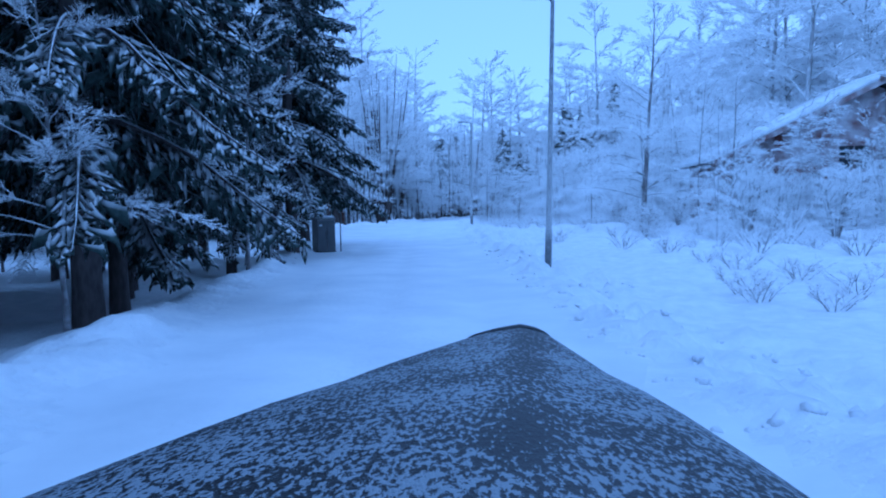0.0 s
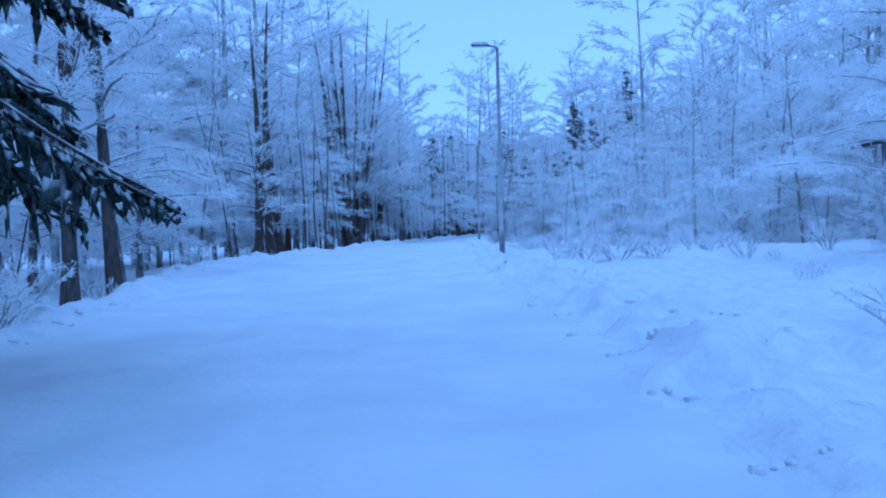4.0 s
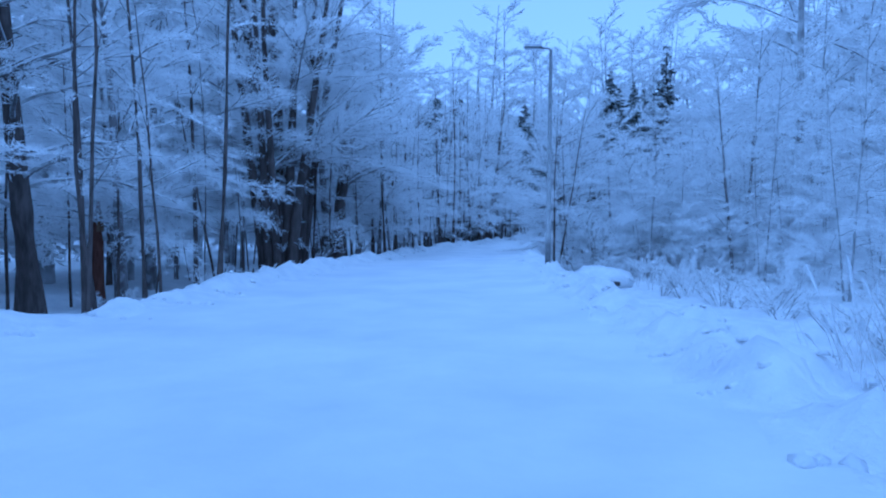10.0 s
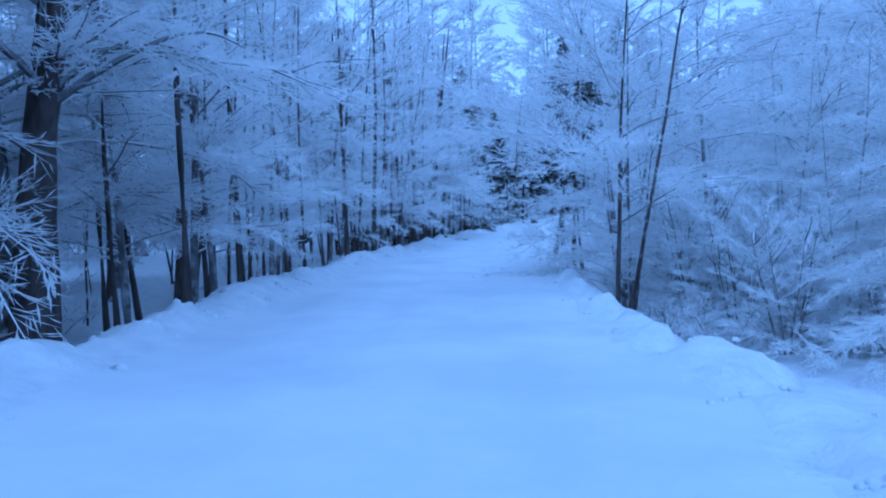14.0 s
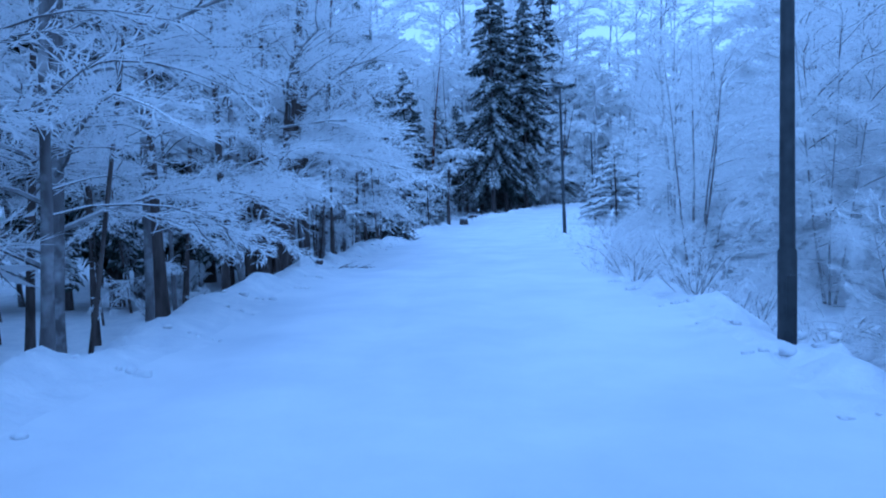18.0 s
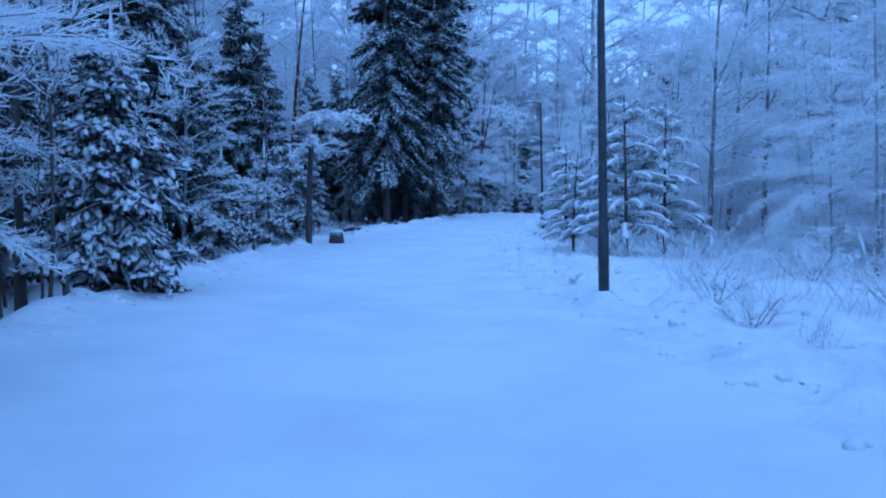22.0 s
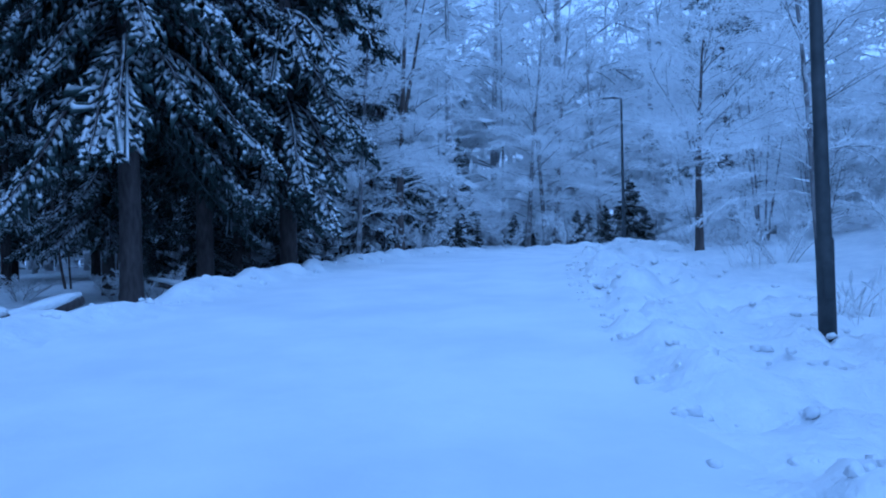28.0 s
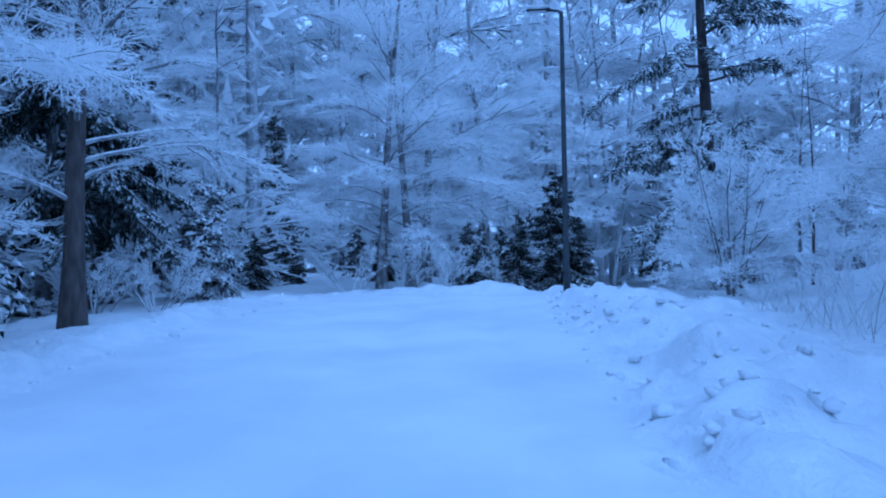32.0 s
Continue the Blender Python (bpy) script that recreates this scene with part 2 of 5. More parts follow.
def land(x, y):
    """Height of the ground and the distance past the road's edge (negative on the road)."""
    x, y = np.atleast_1d(np.asarray(x, float)), np.atleast_1d(np.asarray(y, float))
    s, d, z = along_road(x, y)
    lim = np.where(d < 0, -np.interp(y, EDGE_Y, EDGE_LEFT), np.interp(y, EDGE_Y, EDGE_RIGHT))
    past = np.maximum(np.abs(d) - lim, s - ROAD_END) + 0.18 * waves(x, y, 1.3, 5)
    off = smooth(past / 0.9)
    far = smooth((s - ROAD_END + 1.0) / 1.5)
    left, right = (d < 0) | (far > 0.5), (d >= 0) & (far <= 0.5)
    lump = waves(x, y, 0.5, 31)
    berm = np.exp(-((past - 0.6) / 0.42) ** 2) * (0.13 + 0.05 * waves(x, y, 1.8, 11) + 0.05 * lump)
    h = z + berm * (0.55 + 0.45 * left)
    h += off * (0.05 * lump + 0.09 * waves(x, y, 3.0, 51) + 0.03)
    h += right * np.exp(-((past - 1.2) / 1.1) ** 2) * 0.17 * np.clip(waves(x, y, 0.62, 91, 2), -0.3, 1)
    # trodden and thrown-up snow beside the road
    band = right * smooth((past - 0.05) / 0.3) * smooth((3.4 - past) / 1.4)
    h -= band * 0.16 * smooth((waves(x, y, 0.42, 131, 1) - 0.15) / 0.35)
    h += band * 0.14 * smooth((waves(x, y, 0.36, 151, 1) - 0.2) / 0.35)
    rim = left * np.exp(-((past - 0.55) / 0.4) ** 2)
    h += rim * 0.09 * smooth((waves(x, y, 0.4, 171, 1) - 0.15) / 0.35)
    # the wood's floor lies lower than the banks, but for a footpath that leads into it
    t = np.clip(((x - 7.6) * 7.9 + (y - 167.3) * 22.7) / (7.9 ** 2 + 22.7 ** 2), -0.1, 1.3)
    beside = np.hypot(x - 7.6 - 7.9 * t, y - 167.3 - 22.7 * t)
    lane = smooth((1.35 - np.hypot(x - 7.6 - 7.9 * t, y - 167.3 - 22.7 * t)) / 0.6)
    h -= lane * berm * 0.9
    h -= left * smooth((past - 0.7) / 1.6) * np.interp(y, [0, 25, 60, 114, 124, 140, 150, 200], [0.3, 0.35, 0.8, 0.8, 0.1, 0.2, 0.5, 0.8]) * (1 - smooth((9.0 - beside) / 6.0))
    h += smooth((6.0 - beside) / 5.0) * np.maximum(t, 0) * 0.25
    # the right-hand side falls into a shallow ditch and rises again towards the end
    ditch = smooth((past - 0.2) / 1.8) * right
    h -= ditch * np.interp(y, [0, 20, 33, 44, 56, 68, 95, 108, 118, 126, 140, 148, 160], [0.5, 0.5, 0.15, 0.1, 0.35, 0.85, 0.9, 0.4, 0.1, -0.05, 0.12, 0.0, 0.0])
    h += right * smooth((past - 3.0) / 9.0) * np.interp(y, [0, 138, 152, 165, 180], [0, 0, 1.5, 1.4, 0.3])
    ruts = np.exp(-((d + 0.75) / 0.2) ** 2) + np.exp(-((d - 0.55) / 0.2) ** 2) + 0.8 * np.exp(-((d + 2.2) / 0.25) ** 2)
    h -= (1 - off) * (0.03 * ruts * (1 + 0.5 * waves(x, y, 4.0, 71)) - 0.008 * waves(x, y, 0.7, 81))
    h += np.clip(np.hypot(x, y - 80) - 250, 0, 5000) * 0.002
    return h, past


def ground_z(x, y):
    return float(land([x], [y])[0][0])


def spaced(lo, hi, step, reach, growth):
    mid = list(np.arange(lo, hi + 1e-6, step))
    a, b, w = lo, hi, step
    low, high = [], []
    while b < reach:
        w *= growth
        a, b = a - w, b + w
        low.append(a), high.append(b)
    return np.array(low[::-1] + mid + high)


def build_ground():
    gx, gy = spaced(-12.5, 20, 0.14, 2500, 1.22), spaced(2, 169, 0.16, 2500, 1.25)
    X, Y = np.meshgrid(gx, gy)
    h, past = land(X.ravel(), Y.ravel())
    verts = np.stack([X.ravel(), Y.ravel(), h], 1)
    nx, ny = len(gx), len(gy)
    idx = np.arange(nx * ny).reshape(ny, nx)
    faces = np.stack([idx[:-1, :-1], idx[:-1, 1:], idx[1:, 1:], idx[1:, :-1]], -1).reshape(-1, 4)
    me = bpy.data.meshes.new("ground")
    me.from_pydata(verts.tolist(), [], faces.tolist())
    me.materials.append(M_SNOW), me.materials.append(M_ROAD)
    inside = (past[faces].max(axis=1) < 0.1).astype(int)
    me.polygons.foreach_set("material_index", inside)
    me.polygons.foreach_set("use_smooth", np.ones(len(faces), bool))
    me.update()
    return tagged(new("ground", me), "snow-covered road and verges in a winter wood", "ground", kind="structure")


build_ground()


# ---- mesh helpers ----
class Mesh:
    """Collects tubes and blades, then makes one mesh object of them."""

    def __init__(self):
        self.v, self.f, self.soft, self.blocks = [], [], [], []

    def tube(self, pts, radii, sides, cap=True, flat=1.0):
        base, n = len(self.v), len(pts)
        for k, (p, r) in enumerate(zip(pts, radii)):
            q = pts[min(k + 1, n - 1)] - pts[max(k - 1, 0)]
            q = q.normalized() if q.length > 1e-9 else Vector((0, 0, 1))
            side = q.cross(Vector((0, 0, 1)))
            side = side.normalized() if side.length > 0.05 else Vector((1, 0, 0))
            up = side.cross(q)
            for j in range(sides):
                a = 2 * math.pi * (j + 0.25) / sides + 0.5 * math.pi * (sides == 3)
                self.v.append(p + side * (r * math.cos(a)) + up * (r * flat * math.sin(a)))
        for k in range(n - 1):
            for j in range(sides):
                a, b = base + k * sides + j, base + k * sides + (j + 1) % sides
                self.f.append((a, b, b + sides, a + sides))
        if cap:
            self.f.append(tuple(base + j for j in range(sides))[::-1])
            self.f.append(tuple(base + (n - 1) * sides + j for j in range(sides)))

    def feather(self, a, b, r, roll):
        """A folded plume of rime round a twig from a to b, widest before its middle."""
        self.plumes(np.array([a]), np.array([b]), np.array([r]), np.array([roll]))

    def plumes(self, a, b, r, roll):
        """Many such plumes at once."""
        self.soft.append((a, b, r, roll))

    def tufts(self, a, b, r, flat=1.0):
        """Many three-sided spindles from a to b, thickest a third of the way along."""
        d, side, up = axes(a, b)
        m = a + d * 0.38
        base = len(self.v) + sum(len(t) for t in self.blocks)
        ring = [m + (side * math.cos(k) + up * (flat * math.sin(k))) * r[:, None] for k in (1.571, 3.665, 5.76)]
        self.blocks.append(np.stack([a, *ring, b], 1).reshape(-1, 3))
        fan = np.array([(0, 2, 1), (0, 3, 2), (0, 1, 3), (4, 1, 2), (4, 2, 3), (4, 3, 1)])
        self.f.extend((fan[None] + (base + 5 * np.arange(len(a)))[:, None, None]).reshape(-1, 3).tolist())

    def make(self, name, mat, parent=None, label="", shade=True, kind=""):
        verts = np.concatenate([np.array([tuple(v) for v in self.v]).reshape(-1, 3), *self.blocks])
        me = bpy.data.meshes.new(name)
        if self.soft:
            a, b, r, roll = (np.concatenate([row[k] for row in self.soft]) for k in range(4))
            d, side, up = axes(a, b)
            side = side * np.cos(roll)[:, None] + up * np.sin(roll)[:, None]
            lift = np.cross(side, d)
            lift *= (r * 0.7 / np.maximum(np.linalg.norm(lift, axis=1), 1e-9))[:, None]
            m = a + d * 0.4
            quad = np.stack([a, m + side * r[:, None] - lift, b, m - side * r[:, None] - lift], 1).reshape(-1, 3)
            tri = (np.array([(0, 1, 2), (0, 2, 3)])[None] + (len(verts) + 4 * np.arange(len(a)))[:, None, None]).reshape(-1, 3)
            verts = np.concatenate([verts, quad])
            self.f.extend(tri.tolist())
        me.from_pydata(verts, [], self.f)
        me.materials.append(mat)
        me.polygons.foreach_set("use_smooth", np.full(len(self.f), shade))
        me.update()
        ob = new(name, me)
        if parent:
            ob.parent = parent
        return tagged(ob, label, kind=kind)


def axes(a, b):
    """The ways from a to b, and two unit vectors across each."""
    d = b - a
    side = np.cross(d, (0.0, 0.0, 1.0))
    n = np.linalg.norm(side, axis=1, keepdims=True)
    side = np.where(n > 0.02 * np.linalg.norm(d, axis=1, keepdims=True), side / np.maximum(n, 1e-9), (1.0, 0.0, 0.0))
    up = np.cross(side, d)
    return d, side, up / np.maximum(np.linalg.norm(up, axis=1, keepdims=True), 1e-9)


def unit(v):
    return v / np.maximum(np.linalg.norm(v, axis=1, keepdims=True), 1e-9)


def part(name, bm, mat, parent=None, label="", shade=False):
    me = bpy.data.meshes.new(name)
    bm.to_mesh(me)
    bm.free()
    me.materials.append(mat)
    if shade:
        me.polygons.foreach_set("use_smooth", np.ones(len(me.polygons), bool))
    ob = new(name, me)
    if parent:
        ob.parent = parent
    return tagged(ob, label)


def thing(name, label, category, group="", kind=""):
    return tagged(new(name), label, category, group, kind)


def box(sx, sy, sz, at=(0, 0, 0), bevel=0.0):
    bm = bmesh.new()
    bmesh.ops.create_cube(bm, size=1.0)
    bmesh.ops.scale(bm, vec=(sx, sy, sz), verts=bm.verts)
    bmesh.ops.translate(bm, vec=at, verts=bm.verts)
    if bevel:
        bmesh.ops.bevel(bm, geom=bm.edges[:], offset=bevel, segments=2, affect="EDGES")
    return bm


# ---- lamp posts ----
def lamp_post(mat, label):
    post = thing("street_lamp", label, "street lamp", "lamp posts along the road")
    m = Mesh()
    m.tube([Vector((0, 0, z)) for z in (-0.4, 0.9, 0.92, 5.9, 5.98)], [0.075, 0.075, 0.062, 0.042, 0.03], 14)
    m.make("pole", mat, post)
    m = Mesh()
    m.tube([Vector((0, 0, 5.9)), Vector((-0.06, 0, 5.97)), Vector((-0.28, 0, 6.0))], [0.035, 0.032, 0.03], 8)
    m.make("arm", mat, post)
    head = part("lamp_head", box(0.52, 0.17, 0.075, (-0.48, 0, 6.01), 0.03), mat, post, "flat snow-topped lamp head", True)
    part("diffuser", box(0.36, 0.12, 0.02, (-0.5, 0, 5.968), 0.004), M_GLASS, head)
    part("snow_cap", box(0.48, 0.14, 0.05, (-0.48, 0, 6.065), 0.022), M_SNOW, head, "", True)
    part("hatch", box(0.085, 0.012, 0.32, (0, -0.072, 0.55), 0.004), mat, post)
    return post


M_GLASS = simple("lamp_glass", (0.5, 0.52, 0.55), (0.6, 0.62, 0.65), 5.0, 0.3)
POSTS = [(13.3, 19.33, 0), (5.05, 44.1, 0), (-1.42, 68.45, 0), (-3.82, 93.5, 1), (-2.5, 118.05, 1), (2.75, 142.65, 1), (12.6, 164.8, 1)]
LEAN = [(0.5, 2.0), (0, 1.0), (0, 1.2), (0, 0.3), (0.3, -0.8), (0, -1.0), (0, 0)]
grey = lamp_post(M_STEEL, "grey galvanised steel lamp post with rime on one side")
dark_post = lamp_post(M_POLE_DARK, "dark painted steel lamp post standing in snow")
for k, ((x, y, kind), (rx, ry)) in enumerate(zip(POSTS, LEAN)):
    i = int(np.argmin(np.hypot(WAY[:-1, 0] - x, WAY[:-1, 1] - y)))
    turn = math.degrees(math.atan2(SEG[i, 1], SEG[i, 0])) - 90
    m = pose(x, y, ground_z(x, y) - 0.02, rx, ry, turn)
    if k == 0:
        grey.matrix_world = m
    elif k == 3:
        dark_post.matrix_world = m
    else:
        copy_thing(dark_post if kind else grey, m)


# ---- plants ----
def wander(rng, p, d, length, segs, wobble, lift):
    pts, d = [p.copy()], d.normalized()
    for _ in range(segs):
        d = (d + Vector((rng.uniform(-1, 1), rng.uniform(-1, 1), rng.uniform(-1, 1))) * wobble + Vector((0, 0, lift))).normalized()
        pts.append(pts[-1] + d * (length / segs))
    return pts


def on_path(pts, u):
    k = min(int(u * (len(pts) - 1)), len(pts) - 2)
    f = u * (len(pts) - 1) - k
    return pts[k].lerp(pts[k + 1], f), (pts[k + 1] - pts[k]).normalized()


def taper(a, b, n):
    return [a + (b - a) * k / (n - 1) for k in range(n)]


def sideways(rng, d, angle):
    """A direction that leaves d by the angle, mostly to the side and a little up."""
    flat = Vector((d.x, d.y, d.z * 0.3))
    axis = Vector((0, 0, 1)) if rng.random() < 0.75 and flat.length > 0.3 else Vector((rng.uniform(-1, 1), rng.uniform(-1, 1), rng.uniform(-1, 1))).normalized()
    return Matrix.Rotation(angle * rng.choice((-1, 1)), 3, axis) @ d


def twiggery(rs, twigs, pts, density, twig_r, fine=4):
    """Rimed twigs in a flat fan along a branch, each with smaller ones of its own."""
    p = np.array(pts)
    seg = np.diff(p, axis=0)
    length = float(np.linalg.norm(seg, axis=1).sum())
    n = max(4, int(length * 15 * density))
    u = rs.uniform(0.04, 1.0, n)
    k = np.minimum((u * len(seg)).astype(int), len(seg) - 1)
    q = p[k] + seg[k] * (u * len(seg) - k)[:, None]
    e = unit(seg[k])
    side = unit(np.cross(e, (0.0, 0.0, 1.0)) + 1e-6)
    d = unit(e * rs.uniform(0.5, 1.0, (n, 1)) + side * (rs.choice((-1, 1), (n, 1)) * rs.uniform(0.25, 0.9, (n, 1))) + np.stack([np.zeros(n), np.zeros(n), rs.uniform(-0.3, 0.4, n)], 1))
    ln = np.clip(length * rs.uniform(0.22, 0.5, n) * (1.15 - 0.55 * u), 0.1, 0.85)
    twigs.plumes(q, q + d * ln[:, None], twig_r * rs.uniform(0.8, 1.2, n), rs.uniform(-1, 1, n))
    i = np.repeat(np.arange(n), fine)
    m = len(i)
    q2 = q[i] + d[i] * (ln[i] * rs.uniform(0.15, 1.0, m))[:, None]
    d2 = unit(d[i] * 0.8 + rs.uniform(-0.75, 0.75, (m, 3)) * (1.0, 1.0, 0.7))
    l2 = ln[i] * rs.uniform(0.22, 0.5, m) + 0.04
    twigs.plumes(q2, q2 + d2 * l2[:, None], twig_r * rs.uniform(0.65, 1.0, m), rs.uniform(-1, 1, m))


def spray(rng, limbs, twigs, p, d, length, r, density, twig_r, droop=-0.02, fine=4):
    """A limb with its branches and the thick rime on their twigs."""
    rs = np.random.RandomState(rng.randrange(1 << 30))
    n = 6 if length > 1.2 else 3
    pts = wander(rng, p, d, length, n, 0.14, droop)
    limbs.tube(pts, taper(r, r * 0.3, n + 1), 5 if r > 0.02 else 3, False)
    twiggery(rs, twigs, pts[n // 2:], density, twig_r, fine)
    for k in range(max(3, int(length * 3.0 * density))):
        u = rng.uniform(0.15, 1.0)
        q, e = on_path(pts, u)
        blen = length * rng.uniform(0.25, 0.5) * (1.15 - 0.5 * u)
        b = wander(rng, q, sideways(rng, e, rng.uniform(0.35, 0.85)), blen, 3, 0.16, droop * 0.8)
        limbs.tube(b, taper(max(r * 0.34, twig_r * 0.6), twig_r * 0.4, 4), 3, False)
        twiggery(rs, twigs, b, density, twig_r, fine)


def broadleaf(seed, height, radius, stems=1, first=0.22, limbs_n=15, reach=3.2, density=1.0, twig_r=0.0115, lean=0.03, bark=None, label="", name="tree", fork=False, droop=-0.12):
    rng = random.Random(seed)
    tree = thing(name, label, "tree", "trees of the roadside wood")
    trunk, limbs, twigs = Mesh(), Mesh(), Mesh()
    for s in range(stems):
        a = 2 * math.pi * s / stems + rng.uniform(-0.4, 0.4)
        off = Vector((math.cos(a), math.sin(a), 0)) * (0 if stems == 1 else radius * 1.1)
        d = Vector((math.cos(a) * lean * (1 if stems == 1 else 4), math.sin(a) * lean * (1 if stems == 1 else 4), 1))
        hgt, rad = height * rng.uniform(0.82, 1.0), radius * (1 if stems == 1 else rng.uniform(0.55, 0.85))
        pts = wander(rng, off - Vector((0, 0, 0.35)), d, hgt, 9, 0.035, 0.015)
        radii = [rad * (1.35 if k == 0 else 1.0 - 0.9 * (k / 9) ** 0.9) for k in range(10)]
        trunk.tube(pts, radii, 10, False)
        if fork:
            q, e = on_path(pts, 0.42)
            f2 = wander(rng, q, e + Vector((rng.uniform(-0.5, 0.5), rng.uniform(-0.5, 0.5), 0)), hgt * 0.5, 5, 0.05, 0.05)
            trunk.tube(f2, taper(rad * 0.5, rad * 0.08, 6), 8, False)
        count = max(4, limbs_n // stems)
        for k in range(count):
            u = first + (0.97 - first) * (k + rng.random()) / count
            q, e = on_path(pts, u)
            ang = rng.uniform(0, 2 * math.pi)
            d2 = Vector((math.cos(ang), math.sin(ang), 0.32 + 0.9 * u))
            ln = reach * rng.uniform(0.6, 1.1) * (1.05 - 0.62 * u)
            spray(rng, limbs, twigs, q, d2, ln, max(0.016, rad * 0.3 * (1.1 - u)), density, twig_r, droop * (1 - 0.4 * u), 4 if twig_r < 0.02 else 3)
    trunk.make("trunk", bark or M_BARK_RIME, tree)
    limbs.make("branchwork", M_LIMB, tree, "", False, "stuff")
    twigs.make("crown", M_TWIG, tree, "twigs white with rime and snow", False, "stuff")
    return tree


def bough(rng, stem, needles, p, d, length, droop, width, snow=None):
    """A drooping conifer bough with hanging branchlets and clumps of snow."""
    rs = np.random.RandomState(rng.randrange(1 << 30))
    pts, e = [p.copy()], d.normalized()
    for k in range(6):
        e = (e + Vector((rng.uniform(-0.07, 0.07), rng.uniform(-0.07, 0.07), droop * (1.0 if k < 4 else -0.5)))).normalized()
        pts.append(pts[-1] + e * (length / 6))
    stem.tube(pts, taper(0.012 + 0.012 * length, 0.006, 7), 4, False)
    path = np.array(pts)
    seg = np.diff(path, axis=0)
    n = max(10, int(length * 19))
    u = np.clip(0.06 + 0.94 * (np.arange(n) + rs.rand(n)) / n, 0, 0.999)
    k = np.minimum((u * 6).astype(int), 5)
    q, e = path[k] + seg[k] * (u * 6 - k)[:, None], unit(seg[k])
    side = unit(np.cross(e, (0.0, 0.0, 1.0)) + 1e-6)
    fall = np.stack([np.zeros(n), np.zeros(n), rs.uniform(-1.0, -0.05, n)], 1)
    dd = unit(e * rs.uniform(0.25, 0.9, (n, 1)) + side * (rs.choice((-1, 1), (n, 1)) * rs.uniform(0.3, 1.0, (n, 1))) + fall)
    ln = np.minimum((0.2 + 0.3 * length * (1 - u)) * rs.uniform(0.6, 1.3, n), 0.6)
    needles.tufts(q, q + dd * ln[:, None], width * rs.uniform(0.9, 1.4, n), 0.75)
    i = np.repeat(np.arange(n), 2)
    m = len(i)
    q3 = q[i] + dd[i] * (ln[i] * rs.uniform(0.2, 0.95, m))[:, None]
    d3 = unit(dd[i] * 0.5 + np.stack([rs.uniform(-0.5, 0.5, m), rs.uniform(-0.5, 0.5, m), rs.uniform(-1.3, -0.25, m)], 1))
    needles.tufts(q3, q3 + d3 * (ln[i] * rs.uniform(0.4, 0.85, m))[:, None], width * rs.uniform(0.7, 1.15, m), 0.8)
    if snow and length > 0.5:
        m = max(2, int(length * 2.7))
        j = rs.randint(0, n, m)
        c = q[j] + dd[j] * (ln[j] * rs.uniform(0.0, 0.5, m))[:, None] + (0.0, 0.0, width * 0.6)
        h = unit(e[j] + side[j] * rs.uniform(-0.7, 0.7, (m, 1))) * rs.uniform(0.13, 0.34, (m, 1))
        snow.tufts(c - h * 0.8, c + h, width * rs.uniform(1.1, 2.1, m), 0.5)


def spruce(seed, height, base, reach, gap, per, label, width=0.05, mat=None, droop=-0.16, trunk_r=None, laden=True):
    rng = random.Random(seed)
    tree = thing("spruce", label, "tree", "spruces of the wood")
    trunk, stem, needles, snow = Mesh(), Mesh(), Mesh(), Mesh()
    r = trunk_r or height * 0.012
    trunk.tube([Vector((0, 0, z)) for z in (-0.4, 0.0, 0.6, height * 0.4, height * 0.75, height)], [r * 1.4, r * 1.15, r, r * 0.72, r * 0.4, 0.01], 12, False)
    z = base
    while z < height - 0.25:
        u = (z - base) / (height - base)
        ln = reach * (1 - u) ** 0.8 + 0.12
        for k in range(per if u < 0.8 else max(4, per - 2)):
            a = rng.uniform(0, 2 * math.pi)
            d = Vector((math.cos(a), math.sin(a), -0.12 + 0.6 * u))
            bough(rng, stem, needles, Vector((0, 0, z + rng.uniform(-gap, gap) * 0.5)), d, ln * rng.uniform(0.75, 1.1), droop * (1 - 0.5 * u), width, snow if laden else None)
        z += gap * (0.75 + 0.5 * (1 - u))
    needles.tube([Vector((0, 0, height - 0.5)), Vector((0, 0, height)), Vector((0, 0, height + 0.35))], (0.05, 0.04, 0.01), 3, False)
    trunk.make("trunk", M_BARK_DARK, tree)
    stem.make("branchwork", M_BARK_DARK, tree, kind="stuff")
    needles.make("crown", mat or M_NEEDLE, tree, "dark green needles under snow", kind="stuff")
    if snow.v:
        snow.make("snow_load", M_SNOW, tree, "pads of snow along the boughs", kind="stuff")
    return tree


